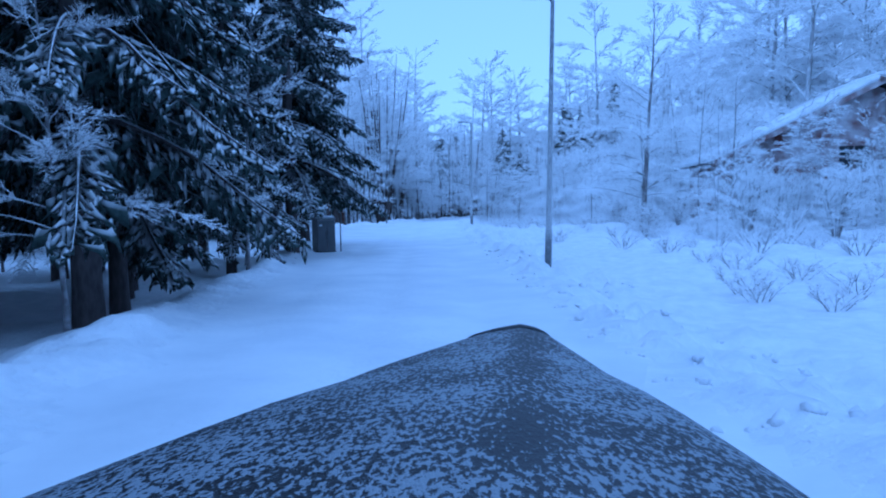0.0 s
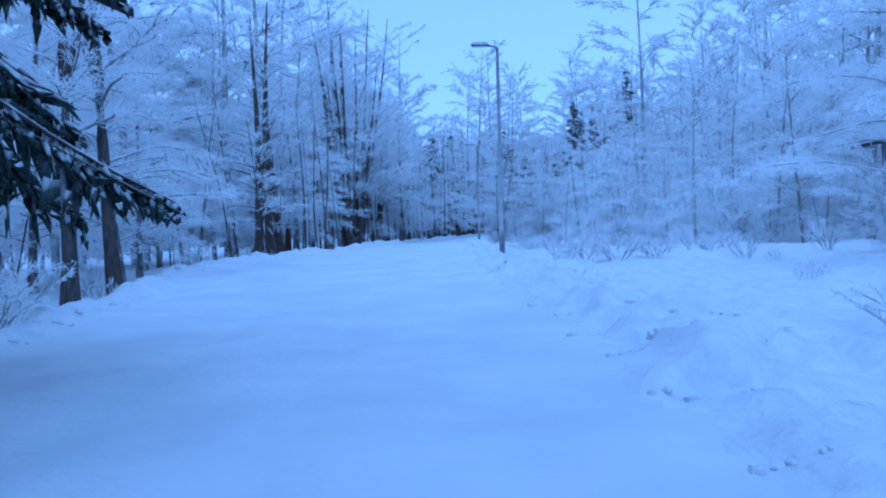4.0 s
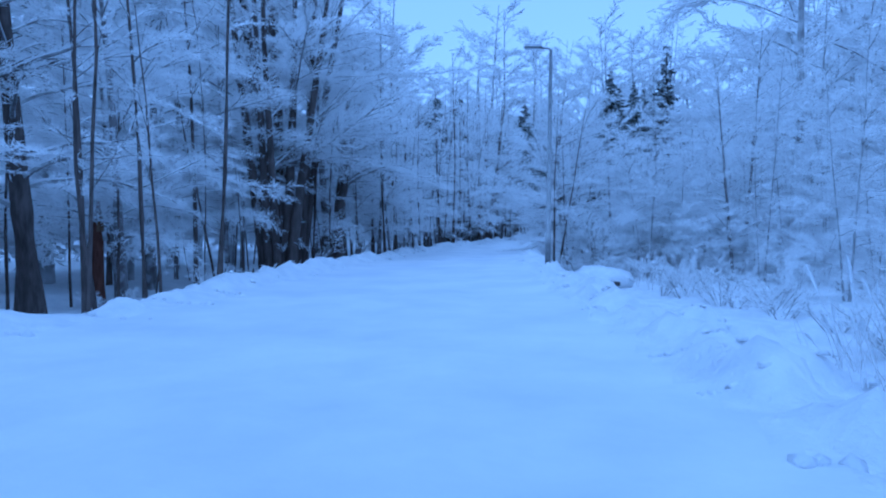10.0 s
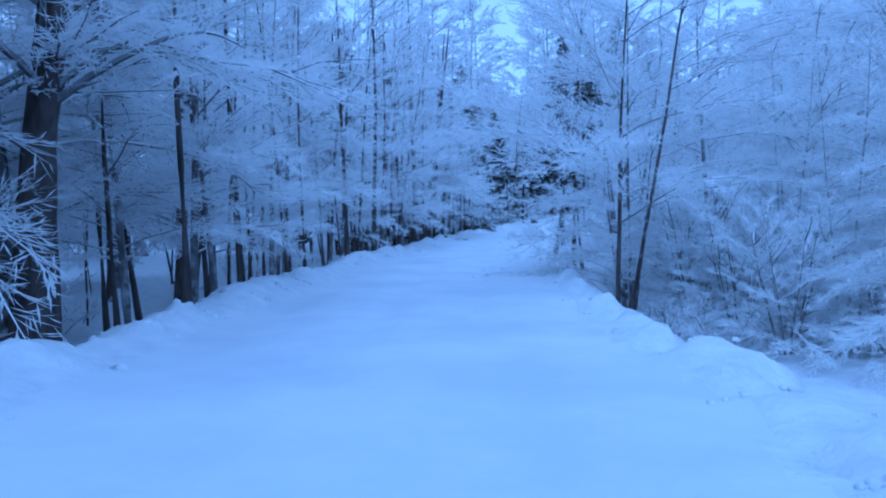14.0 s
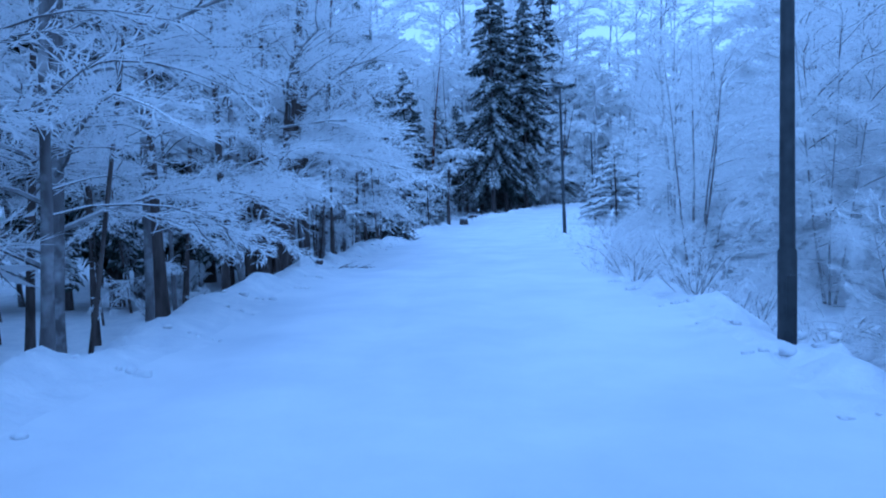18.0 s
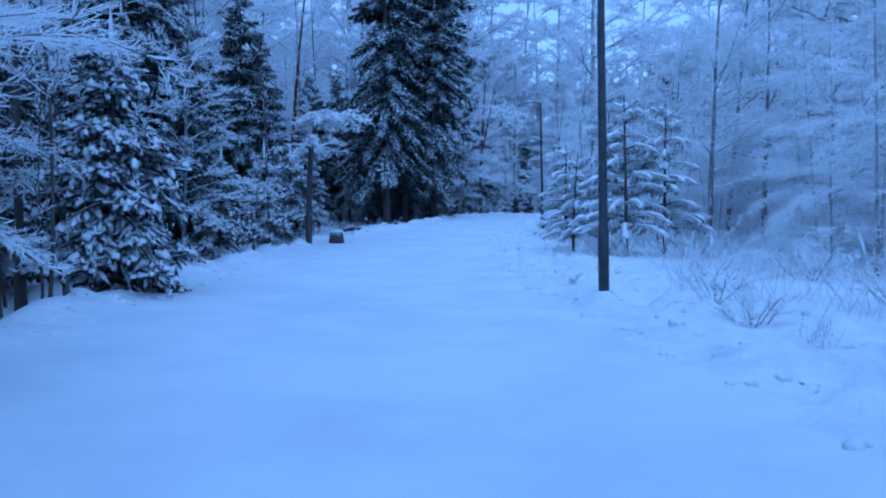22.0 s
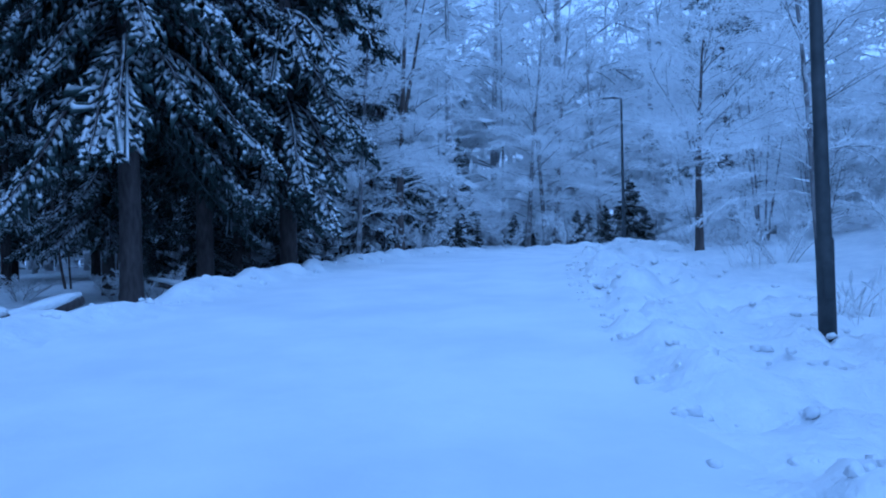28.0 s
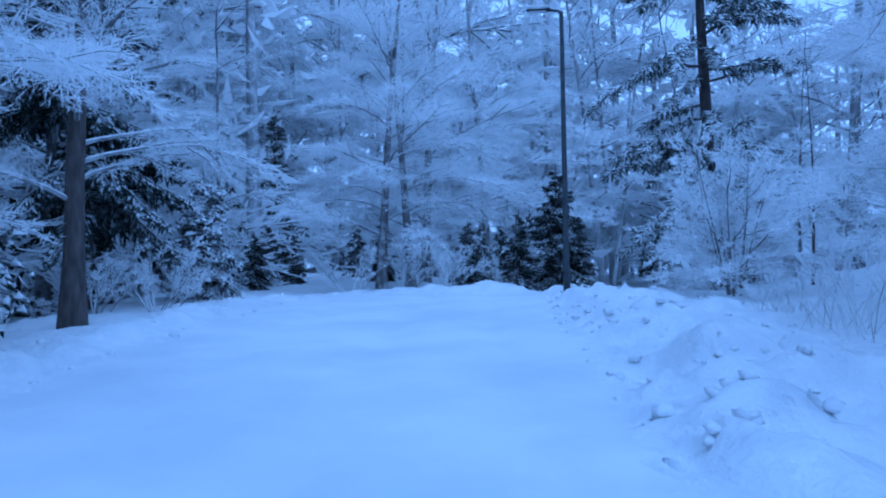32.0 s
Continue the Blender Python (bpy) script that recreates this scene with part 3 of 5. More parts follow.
def young_pine(seed, height, label):
    rng = random.Random(seed)
    tree = thing("young_pine", label, "tree", "young pines by the verge")
    rs = np.random.RandomState(seed)
    trunk, stem, needles, cap, rime = Mesh(), Mesh(), Mesh(), Mesh(), Mesh()
    pts = wander(rng, Vector((0, 0, -0.3)), Vector((0, 0, 1)), height + 0.3, 8, 0.02, 0.02)
    trunk.tube(pts, taper(0.06, 0.014, 9), 9, False)
    z = height * 0.18
    while z < height - 0.2:
        u = z / height
        for k in range(6 if u < 0.85 else 4):
            a = rng.uniform(0, 2 * math.pi)
            ln = (height * 0.33) * (1 - u) ** 0.6 * rng.uniform(0.7, 1.1) + 0.15
            b = wander(rng, Vector((pts[4].x, pts[4].y, z)), Vector((math.cos(a), math.sin(a), 0.5)), ln, 4, 0.06, -0.22 * (1 if u < 0.8 else 0.1))
            stem.tube(b, taper(0.02, 0.008, 5), 4, False)
            path = np.array(b)
            seg = np.diff(path, axis=0)
            n = max(16, int(ln * 52))
            t = rs.uniform(0.2, 0.999, n)
            i = (t * 4).astype(int)
            q, e = path[i] + seg[i] * (t * 4 - i)[:, None], unit(seg[i])
            d = unit(e * rs.uniform(0.3, 1.0, (n, 1)) + np.stack([rs.uniform(-0.8, 0.8, n), rs.uniform(-0.8, 0.8, n), rs.uniform(-1.0, 0.25, n)], 1))
            needles.tufts(q, q + d * rs.uniform(0.12, 0.27, (n, 1)), rs.uniform(0.014, 0.026, n), 0.8)
            d = unit(d + rs.uniform(-0.5, 0.5, (n, 3)))
            rime.plumes(q + (0, 0, 0.02), q + (0, 0, 0.02) + d * rs.uniform(0.08, 0.2, (n, 1)), rs.uniform(0.012, 0.022, n), rs.uniform(-0.8, 0.8, n))
            for f in (0.45, 0.68, 0.92):
                q, e = on_path(b, f)
                half = e * (ln * rng.uniform(0.1, 0.17) + 0.04)
                w = rng.uniform(0.05, 0.095)
                cap.tube([q - half + Vector((0, 0, 0.012)), q - half * 0.3 + Vector((0, 0, 0.04)), q + half * 0.5 + Vector((0, 0, 0.03)), q + half - Vector((0, 0, 0.02))], (w * 0.3, w, w * 0.9, w * 0.25), 6, True, 0.6)
        z += rng.uniform(0.28, 0.42)
    trunk.make("trunk", M_BARK_DARK, tree)
    stem.make("branchwork", M_BARK_DARK, tree, kind="stuff")
    needles.make("crown", M_NEEDLE_W, tree, "snow-laden drooping needles", kind="stuff")
    rime.make("rime", M_TWIG, tree, "white rime on the needles", False, "stuff")
    cap.make("snow_load", M_SNOW, tree, "pads of snow on the boughs", kind="stuff")
    return tree


def shrub(seed, height, stems, spread, label, name="shrub", density=0.8, twig_r=0.011):
    rng = random.Random(seed)
    bush = thing(name, label, "shrub", "rimed shrubs under the trees")
    limbs, twigs = Mesh(), Mesh()
    for k in range(stems):
        a, o = rng.uniform(0, 2 * math.pi), rng.uniform(0, 0.3)
        d = Vector((math.cos(a) * spread, math.sin(a) * spread, 1))
        pts = wander(rng, Vector((math.cos(a) * o, math.sin(a) * o, -0.15)), d, height * rng.uniform(0.6, 1.1), 5, 0.1, -0.06)
        limbs.tube(pts, taper(0.02, 0.007, 6), 4, False)
        for j in range(int(6 * density)):
            q, e = on_path(pts, rng.uniform(0.12, 1.0))
            spray(rng, limbs, twigs, q, sideways(rng, e, rng.uniform(0.3, 0.9)), height * rng.uniform(0.25, 0.5), 0.012, density, twig_r, -0.05)
    limbs.make("branchwork", M_BARK_FAR, bush, "", False, "stuff")
    twigs.make("crown", M_TWIG, bush, "thin twigs coated in rime", False, "stuff")
    return bush


def reeds(seed, count, height, spread, label):
    rng = random.Random(seed)
    tuft = thing("grass_tuft", label, "grass", "dry grass tufts on the verge")
    stalks, heads = Mesh(), Mesh()
    for k in range(count):
        a, o = rng.uniform(0, 2 * math.pi), rng.random() ** 0.6 * spread
        p = Vector((math.cos(a) * o, math.sin(a) * o, -0.1))
        w = wander(rng, p, Vector((rng.uniform(-0.4, 0.4), rng.uniform(-0.4, 0.4), 1)), height * rng.uniform(0.5, 1.15), 4, 0.12, -0.12)
        stalks.tube(w, (0.008, 0.008, 0.007, 0.006, 0.003), 3, False)
        if rng.random() < 0.6:
            heads.tube([w[-2], w[-2].lerp(w[-1], 0.6) + Vector((0, 0, 0.012)), w[-1]], (0.01, 0.024, 0.008), 4, False)
    stalks.make("straw", M_REED, tuft, kind="stuff")
    heads.make("snow_load", M_SNOW, tuft, kind="stuff")
    return tuft


def rock(seed, size, label, name="snow_clump", mat=None, cap=False, category="snow clump", group="clods of cleared snow"):
    rng = random.Random(seed)
    bm = bmesh.new()
    bmesh.ops.create_icosphere(bm, subdivisions=2, radius=1.0)
    o = Vector((rng.uniform(0, 50), rng.uniform(0, 50), 0))
    for v in bm.verts:
        k = 1 + 0.34 * noise.noise(v.co * 1.1 + o) + 0.3 * noise.noise(v.co * 2.7 + o)
        v.co = Vector((v.co.x * size[0] * k, v.co.y * size[1] * k, max(v.co.z, -0.6) * size[2] * k))
    lump = part(name, bm, mat or M_CLUMP, None, label, True)
    tagged(lump, label, category, group)
    return lump


# snow clods, the shade on their flanks put into the colour as grey
M_CLUMP = snowed("shaded_clod_snow", (0.34, 0.345, 0.355), (0.62, 0.63, 0.64), 5.0, 0.15, 0.35, 3.0, 0.5)


class Stock:
    """Keeps one model of each kind; the first place takes the model itself and the rest take copies."""

    def __init__(self):
        self.kinds, self.used = {}, set()

    def add(self, kind, make):
        self.kinds[kind] = make

    def put(self, kind, x, y, scale=1.0, turn=0.0, lean=(0, 0), z=None, group="", sink=0.0):
        zz = ground_z(x, y) - sink if z is None else z
        m = pose(x, y, zz, lean[0], lean[1], turn) @ Matrix.Scale(scale, 4)
        ob = self.kinds[kind]
        if kind in self.used:
            return copy_thing(ob, m)
        self.used.add(kind)
        ob.matrix_basis = m
        return ob


S = Stock()
S.add("beech_a", broadleaf(11, 13.5, 0.16, limbs_n=36, reach=4.5, first=0.14, density=1.1, label="tall beech with a dark trunk and branches white with rime", name="beech"))
S.add("beech_b", broadleaf(12, 12.0, 0.11, limbs_n=36, reach=4.0, first=0.17, density=1.1, label="slender beech with low spreading branches under snow", name="beech"))
S.add("beech_c", broadleaf(13, 14.5, 0.21, bark=M_BARK, limbs_n=32, reach=4.6, first=0.18, fork=True, label="forked old beech with a stout dark trunk and snowy crown", name="beech"))
S.add("beech_t", broadleaf(19, 14.0, 0.31, bark=M_BARK, limbs_n=34, reach=3.4, first=0.22, label="thick dark beech trunk standing close to its neighbours", name="beech"))
S.add("stout", broadleaf(20, 8.0, 0.36, bark=M_BARK, limbs_n=26, reach=3.8, first=0.42, fork=True, label="stout brown beech with a broken forked top", lean=0.01, name="old_beech"))
S.add("beech_d", broadleaf(14, 9.5, 0.065, limbs_n=32, reach=2.9, first=0.2, label="young beech with fine snow-covered branches", lean=0.06, name="young_beech"))
S.add("clump", broadleaf(15, 13.0, 0.23, stems=6, limbs_n=66, reach=4.2, first=0.24, bark=M_BARK, label="many-stemmed tree clump with a rimed crown", name="tree_clump"))
S.add("multi", broadleaf(16, 8.5, 0.075, stems=4, limbs_n=52, reach=3.4, first=0.14, label="leaning multi-stemmed alder arching over the road under snow", name="tree_clump"))
S.add("arch", broadleaf(24, 9.5, 0.07, stems=2, limbs_n=44, reach=4.2, first=0.22, lean=0.015, bark=M_BARK, label="twin-stemmed roadside tree with long arching snowy limbs", name="roadside_tree"))
S.add("birch", broadleaf(17, 12.0, 0.065, stems=2, limbs_n=72, reach=3.0, first=0.05, bark=M_BARK_FAR, droop=-0.2, label="thin twin-stemmed birch with drooping frosted twigs", lean=0.02, name="birch"))
S.add("veil", broadleaf(25, 8.5, 0.05, stems=3, limbs_n=84, reach=3.2, first=0.04, bark=M_BARK_FAR, droop=-0.2, density=1.1, label="bushy birch hidden under hanging white twigs", lean=0.04, name="bushy_birch"))
S.add("round", broadleaf(26, 6.6, 0.12, limbs_n=40, reach=3.9, first=0.4, bark=M_BARK, droop=-0.1, density=1.1, label="broad low tree with long snow-laden limbs by the verge", name="roadside_tree"))
S.add("red_pine", broadleaf(27, 15.0, 0.17, limbs_n=18, reach=2.6, first=0.55, bark=M_BARK_PINE, lean=0.01, label="tall pine with a bare red-brown trunk", name="pine"))
S.add("pole_tree", broadleaf(18, 12.0, 0.085, limbs_n=26, reach=2.3, first=0.27, bark=M_BARK, label="straight thin dark tree with sparse rimed branches", lean=0.01, name="slender_tree"))
S.add("stem", broadleaf(23, 10.0, 0.05, limbs_n=16, reach=1.9, first=0.25, lean=0.03, bark=M_BARK, label="thin bare stem with a rimed top at the wood's edge", name="slender_tree"))
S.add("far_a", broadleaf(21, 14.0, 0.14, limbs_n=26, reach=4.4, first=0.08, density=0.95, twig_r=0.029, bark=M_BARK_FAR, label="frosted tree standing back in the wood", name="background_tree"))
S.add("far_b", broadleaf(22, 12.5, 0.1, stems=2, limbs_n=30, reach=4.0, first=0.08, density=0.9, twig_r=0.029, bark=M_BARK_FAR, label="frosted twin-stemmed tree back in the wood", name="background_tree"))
S.add("spruce_a", spruce(31, 13.0, 2.4, 3.0, 0.52, 5, "tall dark spruce with heavy drooping boughs under snow"))
S.add("spruce_b", spruce(32, 15.0, 2.9, 3.3, 0.55, 5, "old spruce with bare lower trunk and snow-laden boughs", trunk_r=0.2))
S.add("spruce_t", spruce(36, 21.0, 4.2, 3.7, 0.66, 7, "very tall spruce with a long bare dark trunk", width=0.07, mat=M_NEEDLE, trunk_r=0.21, droop=-0.3))
S.add("spruce_w", spruce(37, 9.0, 0.9, 1.6, 0.42, 5, "narrow spruce whitened by snow among the trunks", width=0.055, mat=M_NEEDLE_W))
S.add("spruce_s", spruce(33, 3.2, 0.15, 1.1, 0.26, 6, "small bushy spruce half buried in snow", width=0.06, mat=M_NEEDLE_W))
S.add("spruce_m", spruce(34, 7.0, 0.3, 2.5, 0.4, 6, "dark middle-sized spruce with little snow on its boughs", width=0.06, mat=M_NEEDLE_D, laden=False))
S.add("spruce_far", spruce(35, 17.0, 1.5, 3.0, 0.95, 6, "distant pointed spruce dusted with snow", width=0.13, mat=M_NEEDLE_F))
S.add("pine_a", young_pine(41, 4.3, "young pine bent under thick snow at the verge"))
S.add("pine_b", young_pine(42, 3.4, "small young pine weighed down by snow"))
S.add("shrub_a", shrub(51, 1.9, 9, 0.55, "rimed hazel shrub with arching stems"))
S.add("shrub_b", shrub(52, 1.2, 8, 0.8, "low tangled shrub covered in snow"))
S.add("hazel", broadleaf(53, 3.7, 0.045, stems=8, limbs_n=96, reach=2.0, first=0.16, density=1.15, twig_r=0.012, lean=0.06, label="large rounded hazel bush thick with snow", name="hazel_bush"))
S.add("reeds", reeds(61, 34, 0.8, 0.5, "dry grass stalks bent under snow"))
S.add("reeds_tall", reeds(62, 30, 1.3, 0.7, "tall dry stalks standing in snow"))
S.add("lump_a", rock(71, (0.22, 0.18, 0.14), "clod of cleared snow on the verge"))
S.add("lump_b", rock(72, (0.13, 0.16, 0.10), "small grey clod of snow on the verge"))
S.add("lump_c", rock(73, (0.24, 0.2, 0.12), "large clod of snow thrown up by ploughing"))

PLACED = [(0.35 + 0.7 * i, 71.1 + 0.7 * j) for i in (-1, 0, 1) for j in (-1, 0, 1)] + [(7.6 + 7.9 * k / 14, 167.3 + 22.7 * k / 14) for k in range(15)]
# open ground before the tree clump
PLACED += [(-6.6 - 0.65 * i, 61.0 + 0.65 * j) for i in range(5) for j in range(20)]


def put(kind, x, y, scale=1.0, turn=0.0, lean=(0, 0), sink=0.0):
    PLACED.append((x, y))
    return S.put(kind, x, y, scale, turn, lean, None, "", sink)


# spruces beside the cabinet
for row in [("spruce_b", 8.6, 10.6, 0.95, 20), ("spruce_a", 7.4, 12.6, 0.95, 80), ("spruce_a", 6.2, 8.0, 1.05, 200), ("spruce_b", 6.0, 14.4, 0.8, 310), ("spruce_b", 4.6, 16.2, 0.9, 140), ("spruce_a", 5.0, 19.6, 0.85, 300),
            ("spruce_b", 1.2, 21.0, 0.95, 50), ("spruce_a", 9.2, 3.0, 1.0, 10), ("pole_tree", 8.0, 11.4, 0.8, 0), ("spruce_b", 2.0, 12.0, 1.0, 250), ("spruce_b", 3.2, 27.2, 1.0, 95), ("beech_d", 3.4, 24.6, 0.85, 20), ("spruce_b", 5.4, 22.2, 0.95, 20), ("beech_d", 6.7, 17.6, 0.8, 70), ("beech_d", 9.5, 9.3, 0.7, 150), ("beech_b", 3.6, 22.6, 0.8, 100), ("spruce_a", 0.4, 25.0, 1.0, 15)]:
    put(*row)
# frosted trees before the house
for row in [("beech_b", 18.4, 37.4, 0.75, 0), ("birch", 22.6, 40.2, 0.6, 20), ("beech_d", 24.6, 39.6, 0.7, 150), ("birch", 17.6, 32.5, 0.8, 70), ("beech_d", 17.0, 36.5, 0.9, 30), 
            ("beech_a", 14.6, 40.5, 0.9, 0), ("shrub_a", 19.6, 30.0, 0.8, 0), ("shrub_b", 18.4, 26.5, 0.9, 90), ("shrub_b", 17.6, 23.0, 0.8, 20), ("shrub_b", 21.0, 26.0, 1.0, 200), ("veil", 22.0, 39.6, 0.72, 0), ("veil", 25.0, 40.2, 0.75, 120), ("hazel", 18.8, 36.0, 0.9, 0), ("hazel", 21.0, 38.6, 0.8, 100), ("hazel", 23.2, 37.6, 0.9, 200), ("hazel", 21.6, 32.4, 0.8, 300), ("shrub_b", 18.5, 16.0, 0.6, 20), ("shrub_b", 20.5, 19.0, 0.8, 60)]:
    put(*row)
# left side, opening and beeches
for row in [("beech_c", -4.6, 38.4, 1.0, 40), ("beech_c", -5.2, 40.8, 1.05, 190), ("beech_t", -10.15, 57.1, 0.95, 30), ("beech_t", -9.9, 58.0, 1.1, 150), ("beech_t", -10.3, 59.7, 0.9, 260), ("stout", -10.7, 75.4, 1.05, 20),
            ("clump", -10.7, 70.5, 1.25, 10), ("clump", -11.8, 73.4, 1.2, 100), ("beech_a", -13.4, 67.4, 1.25, 100), ("beech_a", -11.2, 75.8, 1.3, 250), ("beech_b", -12.6, 65.0, 1.1, 300), ("shrub_b", -8.4, 66.6, 0.7, 0), ("shrub_a", -9.6, 64.6, 0.6, 70), ("shrub_b", -9.0, 68.8, 0.6, 140), ("beech_b", -10.3, 79.0, 1.0, 20), ("beech_b", -10.6, 83.4, 0.9, 130), ("pole_tree", -9.5, 86.0, 1.0, 0),
            ("beech_b", -10.6, 77.5, 0.9, 220), ("beech_c", -13.4, 84.3, 0.9, 60), ("beech_a", -12.8, 84.8, 0.8, 310), ("beech_b", -13.1, 90.0, 1.0, 70),
            ("beech_b", -10.8, 84.6, 0.9, 70), ("beech_d", -10.2, 87.7, 1.1, 30), ("beech_d", -10.6, 87.4, 1.0, 210), ("pole_tree", -10.0, 90.7, 1.3, 120), ("beech_d", -10.2, 93.8, 1.2, 40),
            ("beech_a", -10.7, 94.8, 0.9, 80), ("pole_tree", -10.5, 97.2, 1.3, 300), ("pole_tree", -10.4, 99.5, 1.1, 20), ("beech_b", -10.4, 100.4, 1.0, 170), ("pole_tree", -10.7, 103.2, 1.2, 200),
            ("beech_c", -10.9, 107.8, 0.85, 90), ("clump", -11.3, 105.4, 0.9, 200), ("beech_a", -10.9, 109.8, 0.85, 30), ("beech_b", -10.6, 112.5, 1.0, 330), ("pole_tree", -11.0, 114.6, 1.2, 280), ("stem", -10.7, 115.6, 1.1, 0), ("birch", -11.6, 113.6, 0.9, 40),
            ("pole_tree", -10.7, 118.6, 1.2, 10), ("beech_d", -10.9, 117.2, 1.1, 60), ("spruce_s", -9.8, 120.8, 1.3, 120), ("beech_d", -11.2, 122.5, 1.1, 200), ("pole_tree", -11.4, 121.0, 1.3, 50), ("spruce_w", -11.4, 126.8, 0.7, 45), ("spruce_a", -11.6, 129.8, 0.8, 45), ("spruce_a", -13.4, 132.6, 0.95, 145), ("beech_d", -10.6, 129.0, 1.1, 300),
            ("spruce_b", -13.6, 139.0, 1.1, 100), ("pole_tree", -11.6, 138.4, 1.2, 10), ("spruce_b", -12.6, 135.4, 0.85, 0), ("spruce_b", -10.8, 141.4, 0.8, 70), ("pole_tree", -10.9, 133.2, 1.2, 33), ("spruce_a", -13.2, 129.4, 0.95, 20), ("spruce_s", -8.6, 139.2, 0.9, 0), ("spruce_w", -8.3, 143.2, 1.15, 70),
            ("red_pine", -9.4, 146.6, 1.0, 0), ("red_pine", -11.2, 146.0, 0.9, 100), ("spruce_t", -4.2, 152.2, 1.0, 120), ("spruce_t", -1.2, 154.6, 0.93, 10), ("spruce_t", -3.0, 154.4, 0.9, 240), ("pole_tree", -7.9, 147.4, 1.5, 10), ("pole_tree", -8.8, 146.2, 1.4, 80),
            ("beech_b", 1.0, 159.2, 1.0, 40), ("beech_c", 3.2, 164.0, 0.85, 20), ("beech_d", 6.6, 171.0, 1.2, 70), ("spruce_s", 5.9, 169.0, 0.7, 30), ("beech_d", 0.2, 162.0, 1.1, 200),
            ("beech_a", 10.6, 170.4, 0.95, 10), ("beech_a", 11.6, 170.6, 0.9, 200), ("spruce_m", 14.6, 168.0, 0.5, 190), ("spruce_m", 12.4, 168.8, 0.5, 10), ("spruce_m", 13.2, 167.6, 0.6, 120), ("spruce_m", 15.6, 168.4, 0.65, 250), ("shrub_a", 11.6, 168.4, 0.9, 0), ("shrub_a", 9.4, 169.4, 1.0, 90), ("shrub_a", 13.4, 168.6, 1.0, 30), ("shrub_a", 5.4, 168.2, 0.9, 200), ("shrub_a", 3.6, 167.0, 0.9, 10), ("spruce_m", 14.2, 171.4, 0.55, 30), ("spruce_m", 15.4, 172.2, 0.6, 140), ("beech_a", 13.4, 173.6, 1.2, 40), ("beech_a", 17.0, 175.6, 1.25, 140), ("shrub_a", 11.0, 169.8, 1.0, 0), ("shrub_a", 12.8, 170.4, 1.0, 50), ("shrub_a", 4.6, 166.2, 0.9, 50), ("beech_b", 5.2, 175.2, 1.2, 10), ("beech_a", 2.6, 170.2, 1.1, 10)]:
    put(*row)
# right side
for row in [("birch", 5.6, 66.6, 1.0, 10), ("beech_d", 5.3, 56.6, 0.42, 20), ("veil", 2.4, 77.6, 0.9, 60), ("birch", 3.2, 79.0, 0.95, 140), ("arch", -2.65, 80.4, 1.0, 0, (0, 6)), ("birch", 0.8, 79.6, 0.9, 0),
            ("multi", -2.2, 85.6, 0.9, 100), ("stem", -4.0, 86.8, 1.0, 0, (0, 5)), ("stem", -3.5, 86.2, 1.1, 90, (0, 9)), ("stem", -3.2, 88.4, 1.0, 200, (3, 0)), ("multi", -2.4, 82.4, 0.85, 200), ("multi", -1.2, 90.0, 0.9, 300), ("birch", -1.2, 106.6, 1.1, 60), ("multi", -1.5, 103.8, 0.75, 10),
            ("birch", 1.6, 100.0, 1.1, 190), ("pine_a", 1.7, 130.4, 1.0, 20), ("pine_a", 1.6, 128.4, 1.05, 150), ("pine_a", 2.9, 128.8, 1.0, 260), ("pine_b", 3.0, 139.4, 1.0, 50), ("pine_b", 2.6, 138.2, 1.15, 170), ("pine_b", 1.0, 131.6, 0.9, 80),
            ("hazel", 13.9, 161.5, 0.95, 30), ("hazel", 15.8, 163.4, 1.0, 120), ("multi", 12.7, 156.4, 0.85, 40), ("round", 8.5, 153.3, 1.0, 200), ("hazel", 11.4, 152.6, 1.0, 80), ("beech_b", 12.5, 150.6, 1.1, 60), ("reeds_tall", 10.6, 156.6, 0.9, 0), ("reeds_tall", 11.3, 157.6, 0.8, 60), ("reeds_tall", 10.4, 155.4, 0.9, 160), ("reeds", 11.6, 158.6, 0.8, 20), ("pole_tree", 15.6, 161.2, 0.5, 0), ("beech_a", 15.8, 158.0, 1.0, 100), ("beech_d", 17.5, 163.0, 0.9, 0),
            ("birch", 7.0, 142.0, 1.0, 0), ("beech_d", 6.0, 146.4, 1.0, 120)]:
    put(*row)

